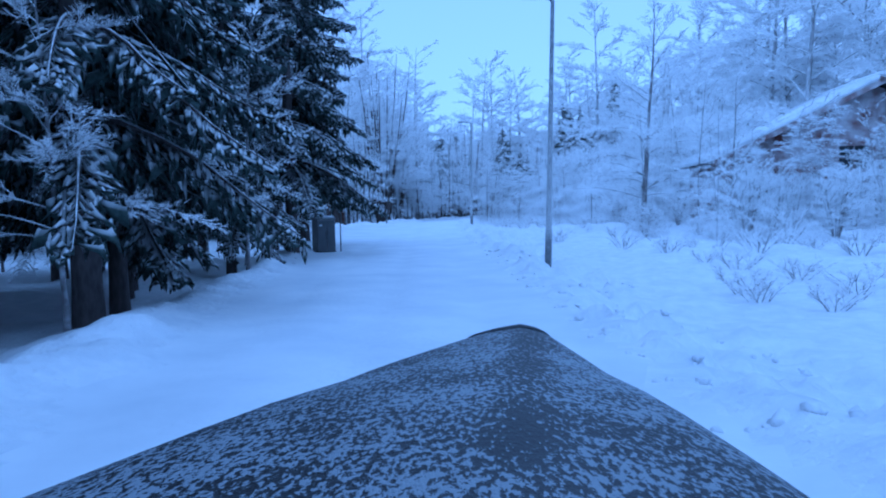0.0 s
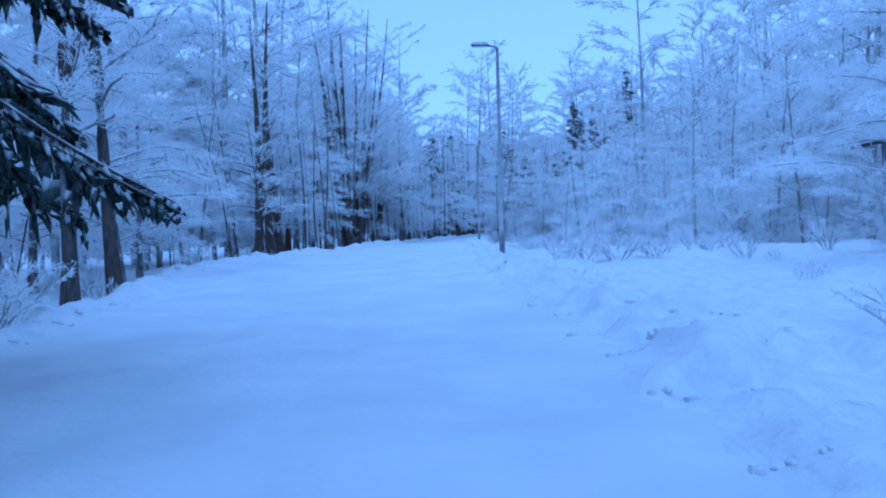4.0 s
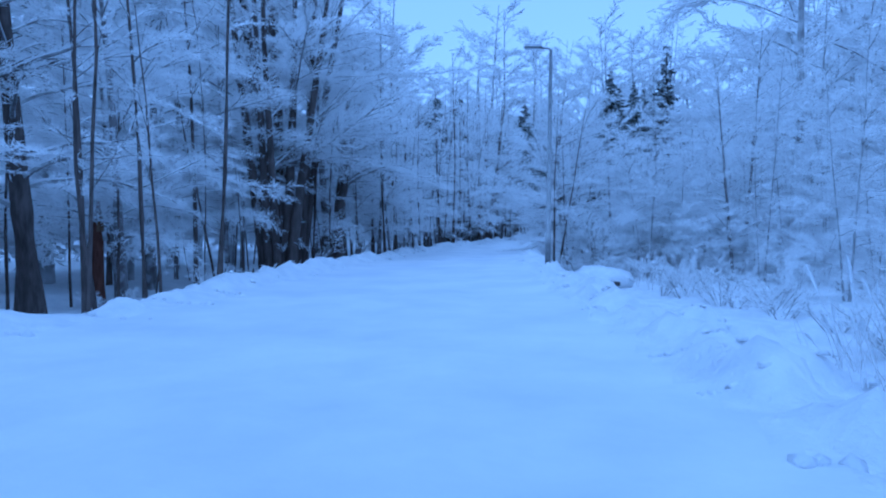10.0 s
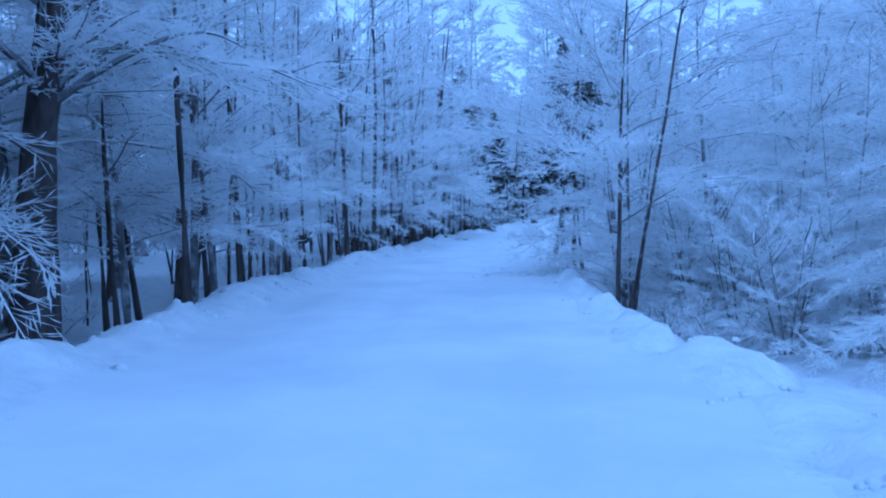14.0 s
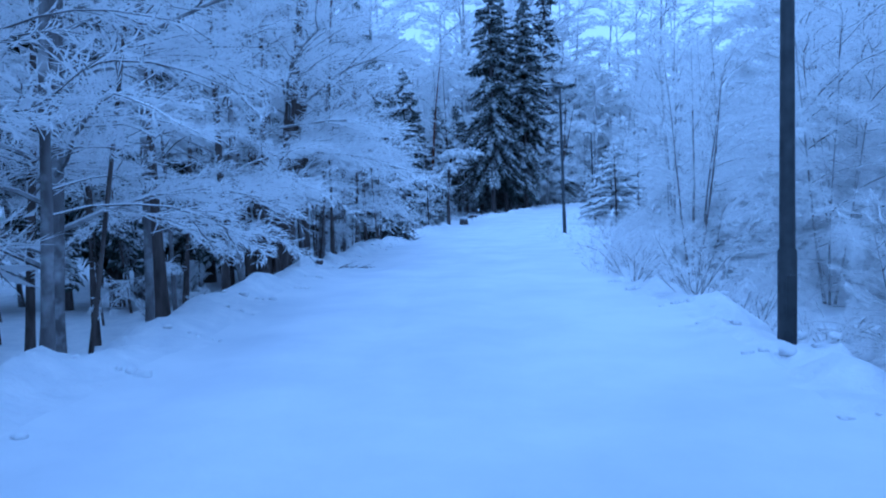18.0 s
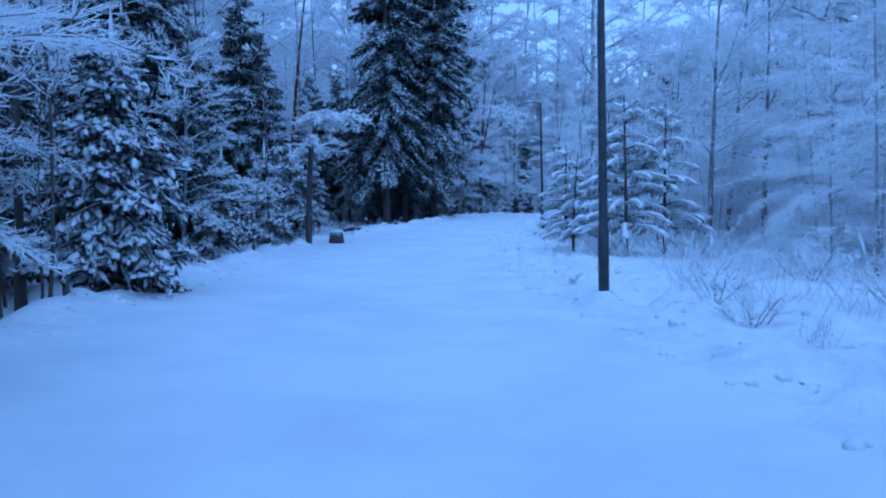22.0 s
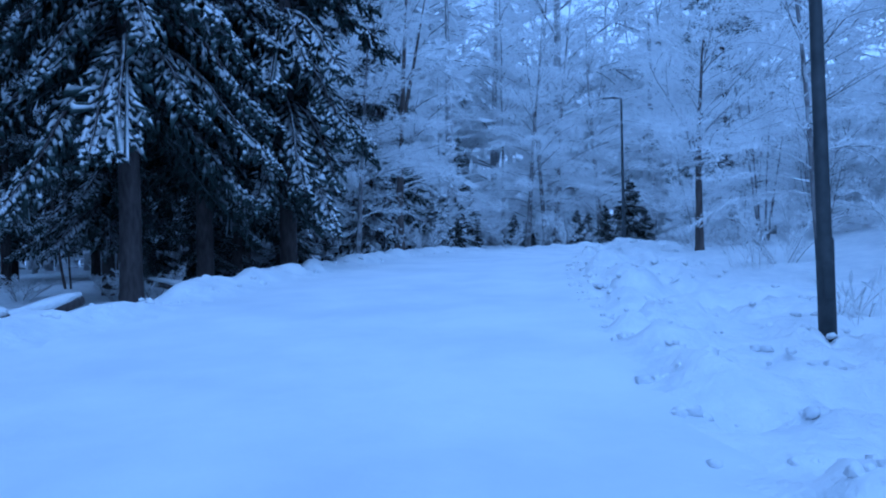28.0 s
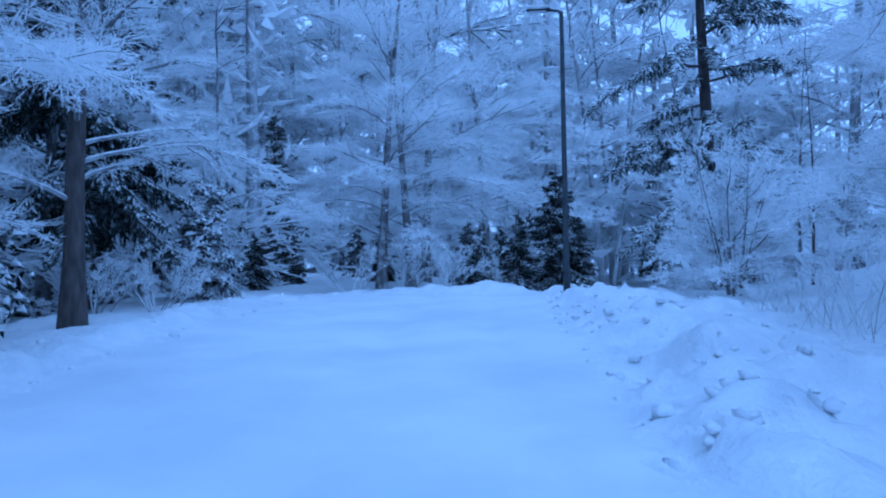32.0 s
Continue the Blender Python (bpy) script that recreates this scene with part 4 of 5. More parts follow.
# low growth on the open verges
for row in [("reeds_tall", 3.4, 54.2, 0.9, 0), ("reeds_tall", 4.0, 55.0, 0.8, 50), ("shrub_a", 4.6, 54.8, 0.6, 20), ("reeds_tall", 5.0, 55.6, 0.9, 120), ("shrub_b", 3.8, 56.2, 0.7, 200), ("reeds_tall", 3.2, 55.4, 0.8, 250), ("shrub_a", 5.6, 57.6, 0.7, 90),
            ("shrub_b", 6.8, 43.8, 0.7, 0), ("shrub_b", 7.5, 42.6, 0.6, 60), ("shrub_b", 8.3, 42.8, 0.75, 130), ("reeds", 7.0, 42.6, 0.9, 0), ("reeds", 8.0, 43.6, 0.9, 90), ("shrub_b", 9.2, 43.4, 0.7, 200), ("beech_d", 6.9, 63.5, 0.4, 40),
            ("shrub_a", 1.6, 68.7, 0.7, 0), ("shrub_a", 2.1, 67.7, 0.75, 140), ("reeds_tall", 1.4, 69.8, 0.9, 60), ("shrub_b", 2.4, 69.2, 0.8, 30), ("shrub_a", 2.9, 66.6, 0.7, 220), ("shrub_a", 2.2, 72.4, 0.8, 120), ("shrub_a", 1.2, 73.6, 0.7, 60),
            ("shrub_a", -4.0, 98.4, 0.5, 0), ("shrub_a", -3.8, 99.6, 0.55, 80), ("reeds_tall", -3.9, 100.6, 0.7, 40), ("shrub_a", -3.4, 101.4, 0.6, 160), ("shrub_a", -3.6, 96.8, 0.55, 220), ("beech_d", -9.1, 131.9, 0.42, 30)]:
    put(*row)

FILL = random.Random(5)


def clear_of(x, y, gap):
    return all((x - a) ** 2 + (y - b) ** 2 > gap * gap for a, b in PLACED)


def scatter(count, y0, y1, side, near, deep, kinds, gap, scale=(0.8, 1.15), lean=2.0):
    """Plants strewn beside the road: near and deep are distances past its edge."""
    made = tries = 0
    while made < count and tries < count * 30:
        tries += 1
        y = FILL.uniform(y0, y1)
        i = int(np.argmin(np.abs(WAY[:-1, 1] - y)))
        n = Vector((SEG[i, 1], -SEG[i, 0])).normalized()
        edge = abs(np.interp(y, EDGE_Y, EDGE_LEFT if side < 0 else EDGE_RIGHT))
        d = side * (edge + near + (deep - near) * FILL.random())
        x, yy = WAY[i, 0] + n.x * d, WAY[i, 1] + n.y * d
        if clear_of(x, yy, gap) and float(land([x], [yy])[1][0]) > min(near, 0.3) * 0.8:
            put(FILL.choice(kinds), x, yy, FILL.uniform(*scale), FILL.uniform(0, 360), (FILL.uniform(-lean, lean), FILL.uniform(-lean, lean)))
            made += 1


BEECH = ["beech_a", "beech_b", "beech_b", "beech_d", "pole_tree"]
# the near wood
scatter(12, -4, 24, -1, 3.2, 13, ["spruce_b", "spruce_b", "spruce_a"], 1.9, (0.85, 1.1))
scatter(6, 24, 36, -1, 3, 14, ["beech_b", "beech_d"], 2.2)
scatter(10, 36, 60, -1, 4, 14, ["beech_b", "beech_a", "beech_d"], 2.0)
scatter(44, 60, 118, -1, 0.8, 3.6, ["pole_tree", "beech_d", "pole_tree", "stem", "stem"], 0.8, (0.8, 1.2), 4.0)
scatter(24, 60, 118, -1, 2.5, 10, BEECH, 1.5, (1.0, 1.35))
scatter(10, 100, 122, -1, 2.6, 9, ["spruce_b", "spruce_a"], 1.5, (0.65, 0.95))
scatter(9, 152, 166, -1, 3.2, 9, ["spruce_b", "spruce_m"], 1.3, (0.6, 0.95))
scatter(24, 118, 166, -1, 4.5, 16, ["spruce_b"], 1.7, (0.6, 0.82))
scatter(9, 112, 166, -1, 4.5, 12, ["beech_b", "pole_tree", "pole_tree"], 1.6, (0.9, 1.2))
scatter(24, 50, 80, 1, 7.5, 18, ["birch", "veil", "beech_b", "birch"], 1.8)
scatter(34, 74, 112, 1, 3.2, 12, ["birch", "veil", "veil", "beech_b"], 1.5)
scatter(30, 106, 150, 1, 7.0, 16, ["birch", "beech_b", "veil"], 1.8, (0.95, 1.3))
scatter(16, 16, 52, 1, 12, 24, ["beech_b", "veil", "birch"], 2.4)
scatter(16, 22, 60, 1, 10, 20, ["hazel"], 1.6, (0.7, 1.0))
scatter(34, 18, 64, 1, 6.5, 16, ["shrub_a", "hazel", "shrub_b"], 1.1, (0.4, 0.7))
scatter(26, 76, 112, 1, 2.6, 8, ["hazel"], 1.2, (0.5, 0.85))
scatter(12, 132, 164, 1, 6, 12, ["hazel", "veil"], 1.4, (0.7, 1.0))
# further back
scatter(72, 20, 190, -1, 9, 28, ["far_a", "far_b"], 2.0, (1.15, 1.55))
scatter(72, 40, 190, 1, 12, 32, ["far_a", "far_b"], 2.0, (1.1, 1.5))
scatter(14, 15, 60, 1, 22, 46, ["far_a", "far_b"], 2.6, (0.9, 1.25))
for k in range(95):
    x, y = FILL.uniform(-18, 40), FILL.uniform(172, 212)
    if clear_of(x, y, 2.2):
        put(FILL.choice(["far_a", "far_b"]), x, y, FILL.uniform(1.35, 1.85), FILL.uniform(0, 360))
for k in range(16):
    x, y = FILL.uniform(3, 18), FILL.uniform(169.5, 177)
    if clear_of(x, y, 1.0):
        put("spruce_m", x, y, FILL.uniform(0.4, 0.7), FILL.uniform(0, 360))
for k in range(14):
    x, y = FILL.uniform(-8, 30), FILL.uniform(174, 192)
    if clear_of(x, y, 1.6):
        put("spruce_b", x, y, FILL.uniform(0.45, 0.6), FILL.uniform(0, 360))
for x, y, s in [(0.0, 178.0, 1.3), (3.6, 182.0, 1.35)]:
    put("spruce_far", x, y, s * 1.0, FILL.uniform(0, 360))
for k in range(16):
    a = FILL.uniform(math.pi, 2 * math.pi)
    put(FILL.choice(["far_a", "far_b"]), 18 + 26 * math.cos(a), -12 + 22 * math.sin(a), 1.1, FILL.uniform(0, 360))


def far_wood():
    """The wood's depth on all sides: hundreds of small frosted trees in one mesh."""
    rng, rs, m, tr = random.Random(77), np.random.RandomState(78), Mesh(), Mesh()
    for k in range(1000):
        y = rng.uniform(-60, 250)
        i = int(np.argmin(np.abs(WAY[:-1, 1] - min(y, 190))))
        side = rng.choice((-1, 1))
        x = WAY[i, 0] + side * rng.uniform(24, 75)
        if y > 205 or y < -30:
            x = rng.uniform(-80, 90)
        z, hgt = 0.0, rng.uniform(10, 18) * (1.0 if y < 130 else 1.3)
        if abs(x - 20) < 10 and 20 < y < 60:
            continue
        top = Vector((x + rng.uniform(-0.6, 0.6), y, z + hgt))
        tr.tube([Vector((x, y, z - 0.6)), top], (0.14, 0.03), 4, False)
        n = 300
        u, a = rs.uniform(0.03, 1.0, n), rs.uniform(0, 6.283, n)
        out = np.stack([np.cos(a), np.sin(a), np.full(n, 0.3)], 1)
        p = np.array((x, y, z)) + np.stack([np.zeros(n), np.zeros(n), hgt * u], 1) + out * (3.2 * (1.1 - 0.7 * u) * rs.uniform(0.02, 0.85, n))[:, None]
        d = unit(out * (1, 1, 0.5) + rs.uniform(-0.8, 0.8, (n, 3)) * (1, 1, 0.6))
        m.plumes(p, p + d * rs.uniform(0.4, 1.2, (n, 1)), rs.uniform(0.04, 0.085, n), rs.uniform(-1, 1, n))
    for k in range(800):
        a, d = rng.uniform(0, 6.283), rng.uniform(80, 150)
        x, y = 5 + d * 0.85 * math.cos(a), 85 + d * 1.15 * math.sin(a)
        hgt = rng.uniform(10, 17)
        tr.tube([Vector((x, y, -0.8)), Vector((x, y, hgt))], (0.3, 0.08), 4, False)
        n = 110
        u, b = rs.rand(n) ** 1.3, rs.uniform(0, 6.283, n)
        p = np.stack([x + np.cos(b) * 3.0 * (1.1 - 0.7 * u) * rs.rand(n), y + np.sin(b) * 3.0 * (1.1 - 0.7 * u) * rs.rand(n), 0.3 + hgt * u], 1)
        m.plumes(p, p + unit(rs.uniform(-1, 1, (n, 3)) * (1, 1, 0.6)) * rs.uniform(0.8, 1.9, (n, 1)), rs.uniform(0.12, 0.28, n), rs.uniform(-1, 1, n))
    wood = thing("far_wood", "distant frosted winter wood around the road", "wood", kind="stuff")
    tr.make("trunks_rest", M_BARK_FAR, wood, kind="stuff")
    m.make("crown", M_TWIG, wood, "", False, "stuff")


far_wood()
# undergrowth
def undergrowth():
    """Thin dark stems with a few rimed twigs, too many to count."""
    rng, stems, twigs = random.Random(88), Mesh(), Mesh()
    for count, y0, y1, side, near, deep in ((130, 54, 120, -1, 0.9, 9), (36, 112, 164, -1, 3.0, 11), (24, 24, 54, -1, 3.5, 12)):
        for k in range(count):
            y = rng.uniform(y0, y1)
            i = int(np.argmin(np.abs(WAY[:-1, 1] - y)))
            n = Vector((SEG[i, 1], -SEG[i, 0])).normalized()
            edge = abs(np.interp(y, EDGE_Y, EDGE_LEFT if side < 0 else EDGE_RIGHT))
            d = side * (edge + near + (deep - near) * rng.random())
            x, yy = WAY[i, 0] + n.x * d, WAY[i, 1] + n.y * d
            if not clear_of(x, yy, 0.5):
                continue
            hgt, r = rng.uniform(3.0, 8.5), rng.uniform(0.018, 0.045)
            pts = wander(rng, Vector((x, yy, ground_z(x, yy) - 0.2)), Vector((rng.uniform(-0.14, 0.14), rng.uniform(-0.14, 0.14), 1)), hgt, 7, 0.06, 0.01)
            stems.tube(pts, taper(r, r * 0.3, 8), 6, False)
            for j in range(int(hgt * 1.1)):
                q, e = on_path(pts, rng.uniform(0.3, 1.0))
                spray(rng, stems, twigs, q, sideways(rng, e, rng.uniform(0.7, 1.3)), rng.uniform(0.4, 1.0), 0.008, 0.6, 0.011, -0.04, 3)
    brush = thing("undergrowth", "thin dark stems with rimed twigs among the trees", "undergrowth", kind="stuff")
    stems.make("stems_rest", M_BARK, brush, kind="stuff")
    twigs.make("crown", M_TWIG, brush, "", False, "stuff")


undergrowth()
scatter(30, 24, 62, -1, 1.0, 9, ["shrub_a", "shrub_b", "reeds"], 0.9, (0.7, 1.2))
scatter(26, 62, 118, -1, 1.6, 6, ["shrub_a", "shrub_b", "shrub_b"], 0.9, (0.6, 1.1))
scatter(24, 118, 165, -1, 1.2, 8, ["shrub_b", "spruce_s", "shrub_b"], 1.0, (0.5, 1.0))
scatter(28, 8, 52, 1, 3.2, 12, ["shrub_b", "shrub_b", "reeds", "shrub_b"], 1.0, (0.4, 0.8))
scatter(26, 52, 80, 1, 3.6, 10, ["shrub_b", "shrub_b", "reeds", "shrub_a"], 0.9, (0.45, 0.8))
scatter(26, 76, 98, 1, 1.5, 6, ["shrub_a", "shrub_b", "reeds_tall", "shrub_b"], 0.7, (0.4, 0.75))
scatter(14, 96, 110, 1, 1.0, 3.0, ["reeds_tall", "shrub_b", "reeds"], 0.7, (0.5, 0.8))
scatter(70, 104, 134, 1, 1.9, 8, ["reeds", "reeds_tall", "reeds", "shrub_b"], 0.55, (0.5, 1.0))
scatter(26, 134, 166, 1, 2.6, 10, ["reeds_tall", "shrub_a", "reeds", "shrub_b"], 0.9, (0.6, 1.1))
def snow_crumbs():
    """Small broken lumps of snow strewn over the verges."""
    rng = np.random.RandomState(19)
    ico = bmesh.new()
    bmesh.ops.create_icosphere(ico, subdivisions=1, radius=1.0)
    base = np.array([v.co[:] for v in ico.verts])
    tris = np.array([[v.index for v in f.verts] for f in ico.faces])
    ico.free()
    xs, ys, rs = [], [], []
    for count, y0, y1, side, deep, big in ((900, 4, 62, 1, 2.4, 0.075), (1700, 100, 167, 1, 2.8, 0.075), (260, 64, 100, 1, 1.4, 0.06), (800, 20, 166, -1, 1.1, 0.08)):
        y = rng.uniform(y0, y1, count)
        i = np.argmin(np.abs(WAY[None, :-1, 1] - y[:, None]), axis=1)
        edge = np.abs(np.interp(y, EDGE_Y, EDGE_LEFT if side < 0 else EDGE_RIGHT))
        d = side * (edge - 0.05 + deep * rng.rand(count) ** 1.4)
        xs.append(WAY[i, 0] + SEG[i, 1] / SEG_LEN[i] * d), ys.append(WAY[i, 1] - SEG[i, 0] / SEG_LEN[i] * d)
        rs.append(0.025 + (big - 0.025) * rng.rand(count) ** 2.2)
    x, y, r = np.concatenate(xs), np.concatenate(ys), np.concatenate(rs)
    z = land(x, y)[0]
    n = len(x)
    shape = base[None] * (1 + 0.35 * rng.uniform(-1, 1, (n, len(base), 1))) * r[:, None, None] * np.array([1.0, 1.0, 0.7])
    verts = shape + np.stack([x, y, z + r * 0.05], 1)[:, None]
    faces = tris[None] + (np.arange(n) * len(base))[:, None, None]
    me = bpy.data.meshes.new("snow_crumbs")
    me.from_pydata(verts.reshape(-1, 3).tolist(), [], faces.reshape(-1, 3).tolist())
    me.materials.append(M_SNOW)
    me.polygons.foreach_set("use_smooth", np.ones(len(me.polygons), bool))
    me.update()
    tagged(new("snow_crumbs", me), "small broken lumps of snow strewn along the verges", "snow", kind="stuff")


snow_crumbs()
# clods along the cleared edge
scatter(40, 9, 26, 1, 0.1, 1.6, ["lump_a", "lump_b", "lump_b"], 0.18, (0.3, 0.7), 20)
scatter(60, 6, 60, 1, 0.0, 2.0, ["lump_a", "lump_b", "lump_b", "lump_c"], 0.2, (0.25, 0.6), 20)
scatter(150, 100, 164, 1, 0.0, 2.6, ["lump_a", "lump_b", "lump_b"], 0.15, (0.2, 0.5), 20)
scatter(40, 20, 160, -1, 0.1, 1.0, ["lump_a", "lump_b"], 0.25, (0.3, 0.8), 20)


# ---- single things ----
def oriented(ob, x, y, turn=0.0, dz=0.0, lean=(0, 0)):
    ob.matrix_basis = pose(x, y, ground_z(x, y) + dz, lean[0], lean[1], turn)
    return ob


M_CABINET = simple("grey_enamel", (0.055, 0.06, 0.065), (0.085, 0.09, 0.095), 3.0, 0.5, 0.0, 0.1, 0.002)
M_CABINET_SIDE = simple("weathered_enamel", (0.13, 0.135, 0.135), (0.18, 0.185, 0.185), 3.0, 0.55, 0.0, 0.1, 0.002)
M_RED = snowed("frosted_red_boards", (0.09, 0.04, 0.034), (0.14, 0.062, 0.052), 2.0, 0.12, 0.3, 0.9, 0.6)
M_TRIM = simple("white_trim", (0.6, 0.6, 0.6), (0.72, 0.72, 0.72), 4.0, 0.6)
M_DARK_GLASS = simple("window_glass", (0.012, 0.014, 0.018), (0.02, 0.024, 0.03), 1.0, 0.08, 0.0, 0.02, 0.001)
M_CUT = simple("cut_wood", (0.12, 0.075, 0.04), (0.22, 0.15, 0.09), 14.0, 0.8)


def cabinet():
    cab = thing("distribution_cabinet", "grey steel distribution cabinet capped with snow beside spruces", "cabinet")
    body = part("body", box(0.62, 0.42, 1.02, (0, 0, 0.53), 0.012), M_CABINET_SIDE, cab)
    for sx in (-0.155, 0.155):
        door = part("door", box(0.296, 0.014, 0.94, (sx, -0.216, 0.53), 0.005), M_CABINET, cab)
        part("handle", box(0.02, 0.02, 0.1, (sx * 0.25, -0.23, 0.6), 0.004), M_POLE_DARK, door)
    part("plinth", box(0.64, 0.44, 0.22, (0, 0, -0.06), 0.01), M_POLE_DARK, cab)
    part("roof", box(0.68, 0.48, 0.04, (0, 0, 1.055), 0.01), M_CABINET_SIDE, cab)
    part("snow_cap", box(0.66, 0.46, 0.09, (0, 0, 1.115), 0.04), M_SNOW, cab, "", True)
    part("notice", box(0.09, 0.006, 0.05, (-0.2, -0.226, 0.86)), M_TRIM, cab, "small pale notice plate")
    return cab


oriented(cabinet(), 5.28, 24.5, 52)
stake = thing("marker_post", "thin dark wooden marker post by the cabinet", "post")
m = Mesh()
m.tube([Vector((0, 0, -0.3)), Vector((0.01, 0, 0.7)), Vector((0.02, 0.01, 1.5))], (0.022, 0.02, 0.016), 7)
m.make("shaft", M_BARK_DARK, stake)
oriented(stake, 5.75, 24.75)


def house():
    """A low red wooden house with a wide gable, its roof under snow."""
    home = thing("house", "red wooden house with a snow-covered gable roof among trees", "house")
    half, eave, ridge, depth = 8.2, 2.5, 6.3, 9.0
    bm = bmesh.new()
    prof = [(-half + 0.6, -1.6), (half - 0.6, -1.6), (half - 0.6, eave), (0, ridge - 0.25), (-half + 0.6, eave)]
    f = [bm.verts.new((x, 0, z)) for x, z in prof]
    k = [bm.verts.new((x, depth, z)) for x, z in prof]
    bm.faces.new(f[::-1]), bm.faces.new(k)
    for i in range(5):
        bm.faces.new((f[i], f[(i + 1) % 5], k[(i + 1) % 5], k[i]))
    bmesh.ops.recalc_face_normals(bm, faces=bm.faces)
    wall = part("wall", bm, M_RED, home)
    rise = math.atan2(ridge - eave, half)
    length = math.hypot(half, ridge - eave)
    for sgn in (-1, 1):
        for name, mat, th, off in (("roof", M_POLE_DARK, 0.14, 0.0), ("snow_blanket", M_SNOW, 0.3, 0.22)):
            b = box(length + 0.5, depth + 1.4, th, (0, 0, 0), 0.05 if name != "roof" else 0.0)
            ob = part(name, b, mat, home, "", name != "roof")
            ob.matrix_basis = pose(sgn * half / 2, depth / 2, (eave + ridge) / 2 + off, 0, sgn * math.degrees(rise), 0)
        barge = part("bargeboard", box(length + 0.5, 0.05, 0.26), M_RED, home, "weathered red bargeboard")
        barge.matrix_basis = pose(sgn * half / 2, -0.73, (eave + ridge) / 2 - 0.06, 0, sgn * math.degrees(rise), 0)
    for x, z, w, h in ((-1.2, 2.45, 1.5, 1.2), (2.4, 2.4, 1.2, 1.2)):
        win = part("window", box(w, 0.1, h, (x, -0.03, z)), M_DARK_GLASS, home, "dark unlit window")
        for dx, dz, sw, sh in ((0, h / 2 + 0.05, w + 0.2, 0.1), (0, -h / 2 - 0.05, w + 0.2, 0.1), (-w / 2 - 0.05, 0, 0.1, h), (w / 2 + 0.05, 0, 0.1, h), (0, 0, 0.05, h), (0, 0, w, 0.05)):
            part("frame", box(sw, 0.06, sh, (x + dx, -0.085, z + dz)), M_RED, win)
    for i in range(34):
        x = -half + 0.8 + i * 0.46
        top = eave + (ridge - 0.25 - eave) * (1 - abs(x) / (half - 0.6)) - 0.05
        if not any(abs(x - a) < w / 2 + 0.12 for a, w in ((-1.2, 1.5), (2.4, 1.2))):
            part("batten", box(0.06, 0.03, top + 0.3, (x, -0.015, (top - 0.3) / 2)), M_RED, wall)
    return home


oriented(house(), 26.2, 46.5, 10.4, 0.9)


def stump():
    st = thing("tree_stump", "sawn tree stump with a thick cap of snow", "stump")
    bm = bmesh.new()
    bmesh.ops.create_cone(bm, cap_ends=True, segments=18, radius1=0.36, radius2=0.28, depth=0.62)
    for v in bm.verts:
        a = math.atan2(v.co.y, v.co.x)
        k = 1 + 0.10 * math.sin(5 * a) * (1 if v.co.z < 0 else 0.3)
        v.co.x, v.co.y = v.co.x * k, v.co.y * k
    part("trunk", bm, M_BARK_DARK, st, "", True)
    bm = bmesh.new()
    bmesh.ops.create_icosphere(bm, subdivisions=3, radius=1.0)
    for v in bm.verts:
        v.co = Vector((v.co.x * 0.36, v.co.y * 0.34, v.co.z * (0.13 if v.co.z > 0 else 0.03) + 0.31))
    part("snow_cap", bm, M_SNOW, st, "", True)
    return st


cut = oriented(stump(), -6.72, 137.5, 0, 0.16)
cut.scale = (0.85, 0.85, 0.85)


def stick(height, r, seed, label):
    rng = random.Random(seed)
    s = thing("sapling", label, "sapling", "thin stems by the roadside")
    m, t = Mesh(), Mesh()
    pts = wander(rng, Vector((0, 0, -0.2)), Vector((0.03, 0, 1)), height, 6, 0.04, 0.02)
    m.tube(pts, taper(r, r * 0.5, 7), 7)
    for k in range(int(height * 3)):
        q, e = on_path(pts, rng.uniform(0.4, 1.0))
        t.tube(wander(rng, q, sideways(rng, e, 1.0), rng.uniform(0.15, 0.5), 2, 0.2, 0), (0.012, 0.012, 0.005), 3, False)
    m.make("stem", M_BARK_DARK, s)
    t.make("crown", M_TWIG, s, kind="stuff")
    return s


for x, y, h, r in [(-8.9, 134.2, 5.5, 0.05), (-9.1, 135.0, 1.1, 0.03), (-10.2, 134.6, 0.9, 0.02), (-9.7, 136.0, 1.3, 0.03)]:
    oriented(stick(h, r, int(x * 10) + 500, "bare thin sapling standing in snow"), x, y)


